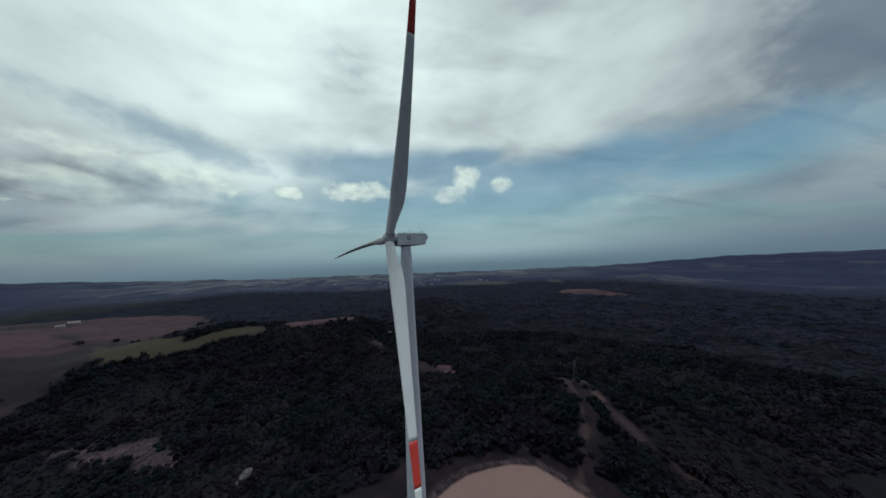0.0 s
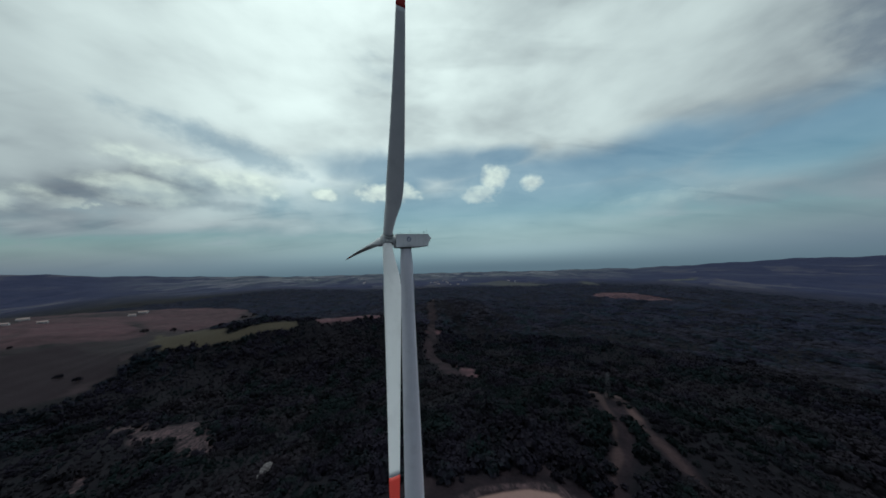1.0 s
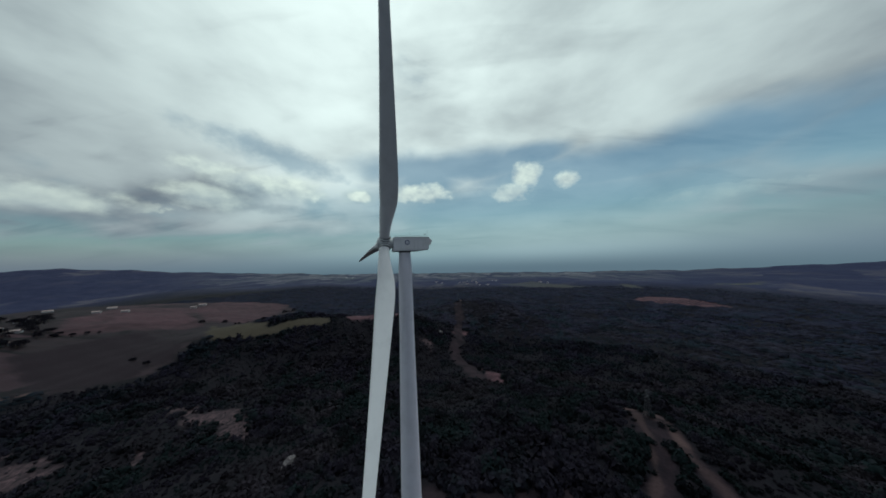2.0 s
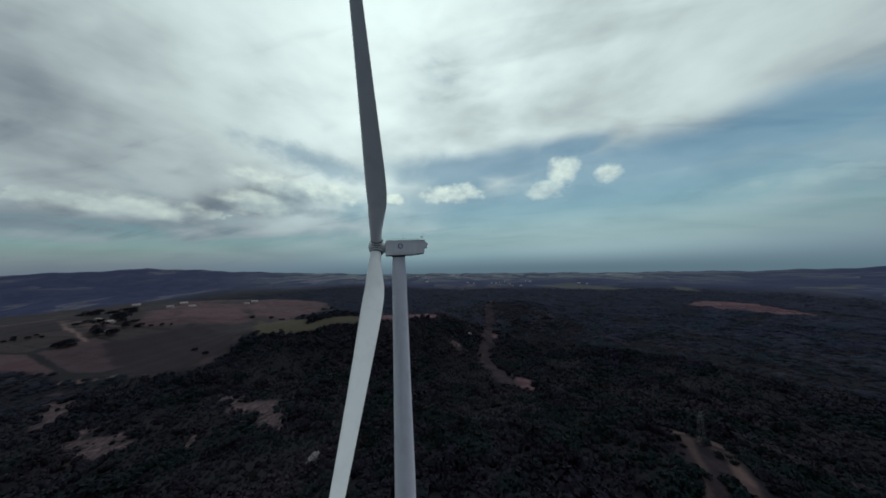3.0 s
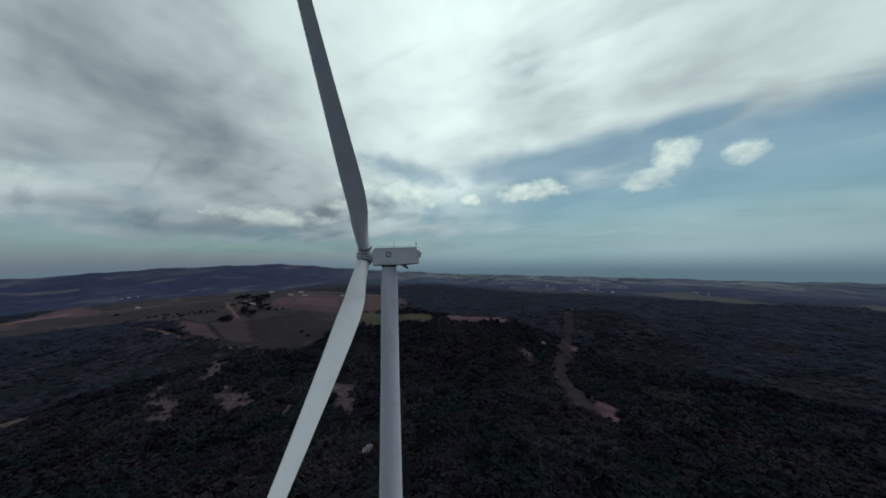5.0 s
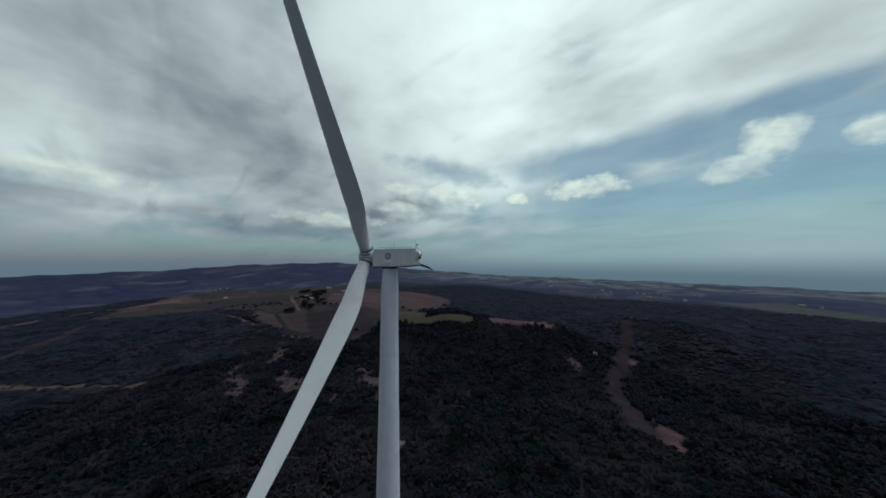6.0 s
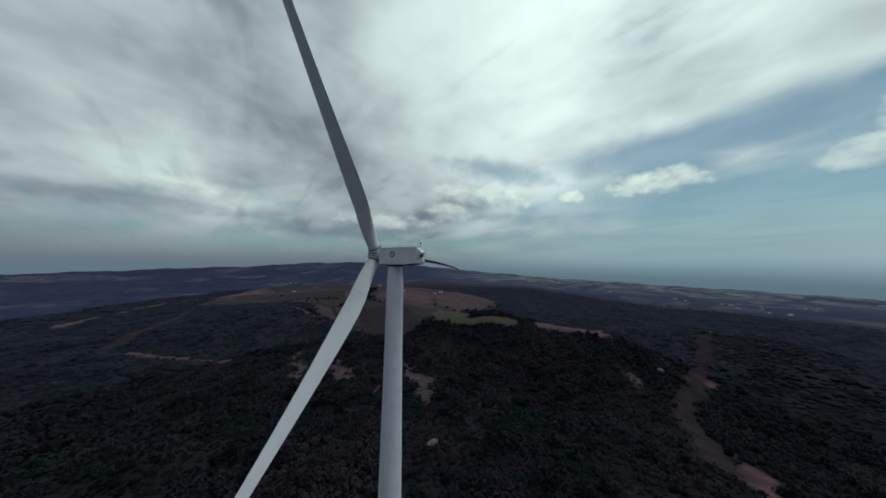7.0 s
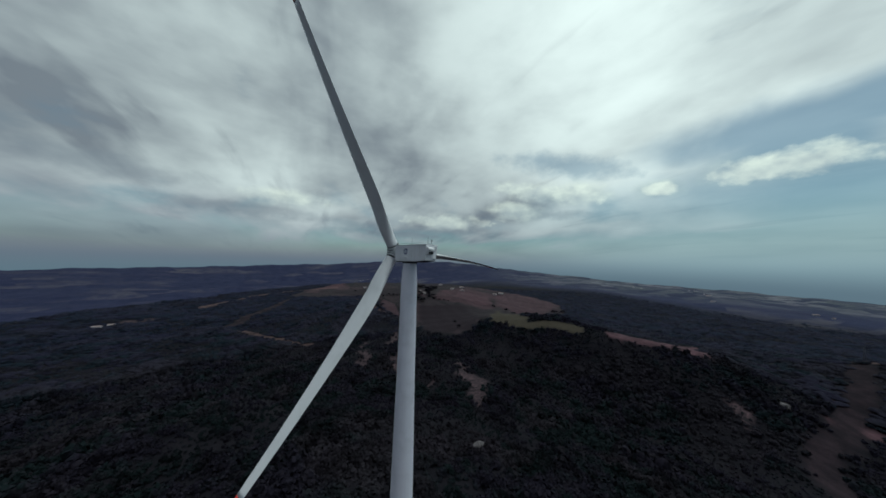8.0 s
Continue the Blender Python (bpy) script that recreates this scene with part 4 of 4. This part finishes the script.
def tree(x, y, tall, wide, seed, label):
    rng = random.Random(seed)
    ob = tagged(empty("tree", pose(x, y, float(land(x, y)) - 0.1)), label, "tree")
    bm = rod((0, 0, 0), (0.1, 0.1, tall * 0.55), 0.32, 0.16, 8)
    tips = []
    for k in range(7):
        a = k * 0.9 + rng.uniform(-0.3, 0.3)
        z = tall * rng.uniform(0.22, 0.5)
        tip = (math.cos(a) * wide * 0.3, math.sin(a) * wide * 0.3, z + tall * rng.uniform(0.15, 0.3))
        rod((0, 0, z), tip, 0.12, 0.05, 6, bm)
        tips.append(tip)
    part("trunk", bm, BARK, ob)
    bm = bmesh.new()
    for k in range(420):
        a, e = rng.uniform(0, 2 * math.pi), rng.uniform(-0.45, 1)
        rr = wide * 0.5 * rng.uniform(0.45, 1.0) * math.sqrt(max(0.05, 1 - e * e * 0.75)) * (1 + 0.25 * math.sin(3 * a + seed) + 0.15 * math.sin(5 * a))
        c = Vector((math.cos(a) * rr, math.sin(a) * rr, tall * (0.58 + 0.36 * e)))
        s = rng.uniform(0.35, 0.85)
        n = Vector((rng.gauss(0, 1), rng.gauss(0, 1), rng.gauss(0.6, 1))).normalized()
        m = Matrix.Translation(c) @ n.to_track_quat("Z", "Y").to_matrix().to_4x4()
        vs = [bm.verts.new(m @ Vector((s * math.cos(q * 1.257) * rng.uniform(0.6, 1.2), s * math.sin(q * 1.257) * rng.uniform(0.6, 1.2), rng.uniform(-0.2, 0.2)))) for q in range(5)]
        bm.faces.new(vs)
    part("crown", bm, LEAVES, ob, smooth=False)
    return ob


FIELD_TREES = ((-640, 556, 13, 14), (-579, 556, 11, 12), (-397, 455, 8, 10), (-585, 785, 12, 15), (-602, 860, 12, 16), (-475, 314, 7, 8), (-520, 330, 6, 9), (-391, 365, 7, 8),
               (-1160, 501, 16, 20), (-1063, 472, 16, 18), (-901, 431, 15, 18), (-1080, 558, 14, 18), (-796, 344, 10, 13), (-841, 379, 11, 14), (-802, 390, 10, 12), (-787, 408, 9, 11), (-1442, 244, 9, 16))
for k, (x, y, tall, wide) in enumerate(FIELD_TREES):
    tagged(tree(x, y, tall, wide, 40 + k, "broad dark field tree standing alone in the ploughed land"), group="field trees")
rng = random.Random(21)
COPSES = ((-1121, 488, 6), (-1149, 516, 6), (-1026, 481, 6), (-988, 487, 5), (-1060, 542, 6), (-898, 429, 5), (-888, 377, 5), (-802, 353, 5), (-766, 343, 4), (-837, 409, 5), (-770, 290, 5))
for k, (cx, cy, n) in enumerate(COPSES):
    for q in range(n):
        tall = rng.uniform(9, 16)
        tagged(tree(cx + rng.uniform(-20, 20), cy + rng.uniform(-12, 12), tall, tall * rng.uniform(1.2, 1.6), 300 + 9 * k + q, "dark leafy tree in a farmland copse"), group="copse trees")
rng = random.Random(8)
for line in (((-949, 230), (-863, 310), 9), ((-821, 194), (-745, 208), 8), ((-790, 284), (-750, 300), 5), ((-560, 560), (-300, 452), 12), ((-600, 790), (-606, 870), 5), ((-800, 390), (-740, 440), 5), ((-1080, 199), (-880, 309), 9)):
    (ax, ay), (bx, by_), n = line
    for k in range(n):
        q = (k + rng.uniform(0.1, 0.9)) / n
        tall = rng.uniform(3.5, 6.5)
        tagged(tree(ax + (bx - ax) * q, ay + (by_ - ay) * q + rng.uniform(-4, 4), tall, tall * rng.uniform(1.0, 1.5), 70 + k, "low dark hedge bush along a field edge"), group="hedge bushes")


def orchard(ax, ay, bx, by_, rows, long, label):
    """Low rows of young trees across the line from a to b."""
    rng = random.Random(31)
    vs, fs = [], []
    ux, uy = bx - ax, by_ - ay
    n = math.hypot(ux, uy)
    ux, uy = ux / n, uy / n
    for k in range(rows):
        cx, cy = ax + ux * n * k / (rows - 1), ay + uy * n * k / (rows - 1)
        for q in range(int(long / 6)):
            w_ = (q - long / 12) * 6 + rng.uniform(-1, 1)
            x, y, r = cx - uy * w_, cy + ux * w_, rng.uniform(1.3, 2.1)
            z, base = float(land(x, y)), len(vs)
            vs.append((x, y, z + r * 1.2))
            vs += [(x + r * math.cos(a * 1.2566) * rng.uniform(0.8, 1.2), y + r * math.sin(a * 1.2566) * rng.uniform(0.8, 1.2), z + rng.uniform(-0.2, 0.4)) for a in range(5)]
            fs += [(base, base + 1 + a, base + 1 + (a + 1) % 5) for a in range(5)]
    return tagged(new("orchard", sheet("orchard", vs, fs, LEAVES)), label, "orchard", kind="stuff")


orchard(745, 940, 872, 905, 8, 110, "rows of young dark trees on reddish tilled soil")


def house(x, y, sx, sy, tall, turn, label):
    ob = tagged(empty("farmhouse", pose(x, y, float(land(x, y)) - 0.3, 0, 0, turn)), label, "house")
    part("wall", block(sx, sy, tall, (0, 0, tall / 2)), PLASTER, ob, smooth=False)
    bm = bmesh.new()
    e, rise = 0.6, sy * 0.28
    a = [bm.verts.new((q * (sx / 2 + e), w_, z)) for q in (-1, 1) for w_, z in ((-sy / 2 - e, tall - 0.1), (0, tall + rise), (sy / 2 + e, tall - 0.1), (0, tall - 0.15))]
    for f in ((0, 1, 5, 4), (1, 2, 6, 5), (2, 3, 7, 6), (3, 0, 4, 7), (0, 3, 2, 1), (4, 5, 6, 7)):
        bm.faces.new([a[q] for q in f])
    part("roof", bm, TILE, ob, smooth=False)
    for q in (-0.3, 0.05, 0.33):
        part("window", block(1.1, 0.08, 1.3, (q * sx, -sy / 2 - 0.02, tall * 0.55), 0.02), DARK, ob, smooth=False)
    part("door", block(1.1, 0.08, 2.1, (-0.12 * sx, -sy / 2 - 0.02, 1.35), 0.02), BARK, ob, smooth=False)
    return ob


for x, y, sx, sy, tall, turn in ((-1700, 352, 14, 10, 6, 60), (-1616, 1055, 30, 12, 5, 50), (-1560, 1020, 22, 11, 5, 44), (-1025, 922, 20, 10, 5, 30), (-1065, 960, 24, 11, 4, 35), (-1880, 1015, 30, 14, 6, 55),
                                 (-1084, 518, 14, 9, 4, 40), (-941, 417, 10, 8, 4, 20), (-924, -457, 16, 9, 5, 80), (-940, -440, 12, 8, 4, 75)):
    house(x, y, sx, sy, tall, turn, "small pale plastered farm building with a tiled roof")
VILLAGES = ((-4, 2147), (104, 1965), (200, 1873), (311, 2272), (712, 2093), (-1370, 3083), (-1151, 3774), (-838, 2997), (100, 2230), (-614, 2469), (-190, 2110), (-850, 3060), (-3419, 705))
rng = random.Random(52)
for x, y in VILLAGES:
    for k in range(3):
        px, py = x + rng.uniform(-55, 55), y + rng.uniform(-55, 55)
        tagged(house(px, py, rng.uniform(8, 17), rng.uniform(6.5, 9), rng.uniform(3.5, 5.5), rng.uniform(0, 90), "pale far village house with a tiled roof"), group="village houses")
for x, y in ((-1070, 646), (-1004, 665), (-969, 835), (-869, 400), (-792, 355)):
    tagged(house(x, y, 16, 9, 4.5, 35, "small pale plastered farm building with a tiled roof"), group="farm buildings")
boulder(-32, 494, (4.5, 3.5, 3.0), "pale weathered limestone outcrop among dark scrub")
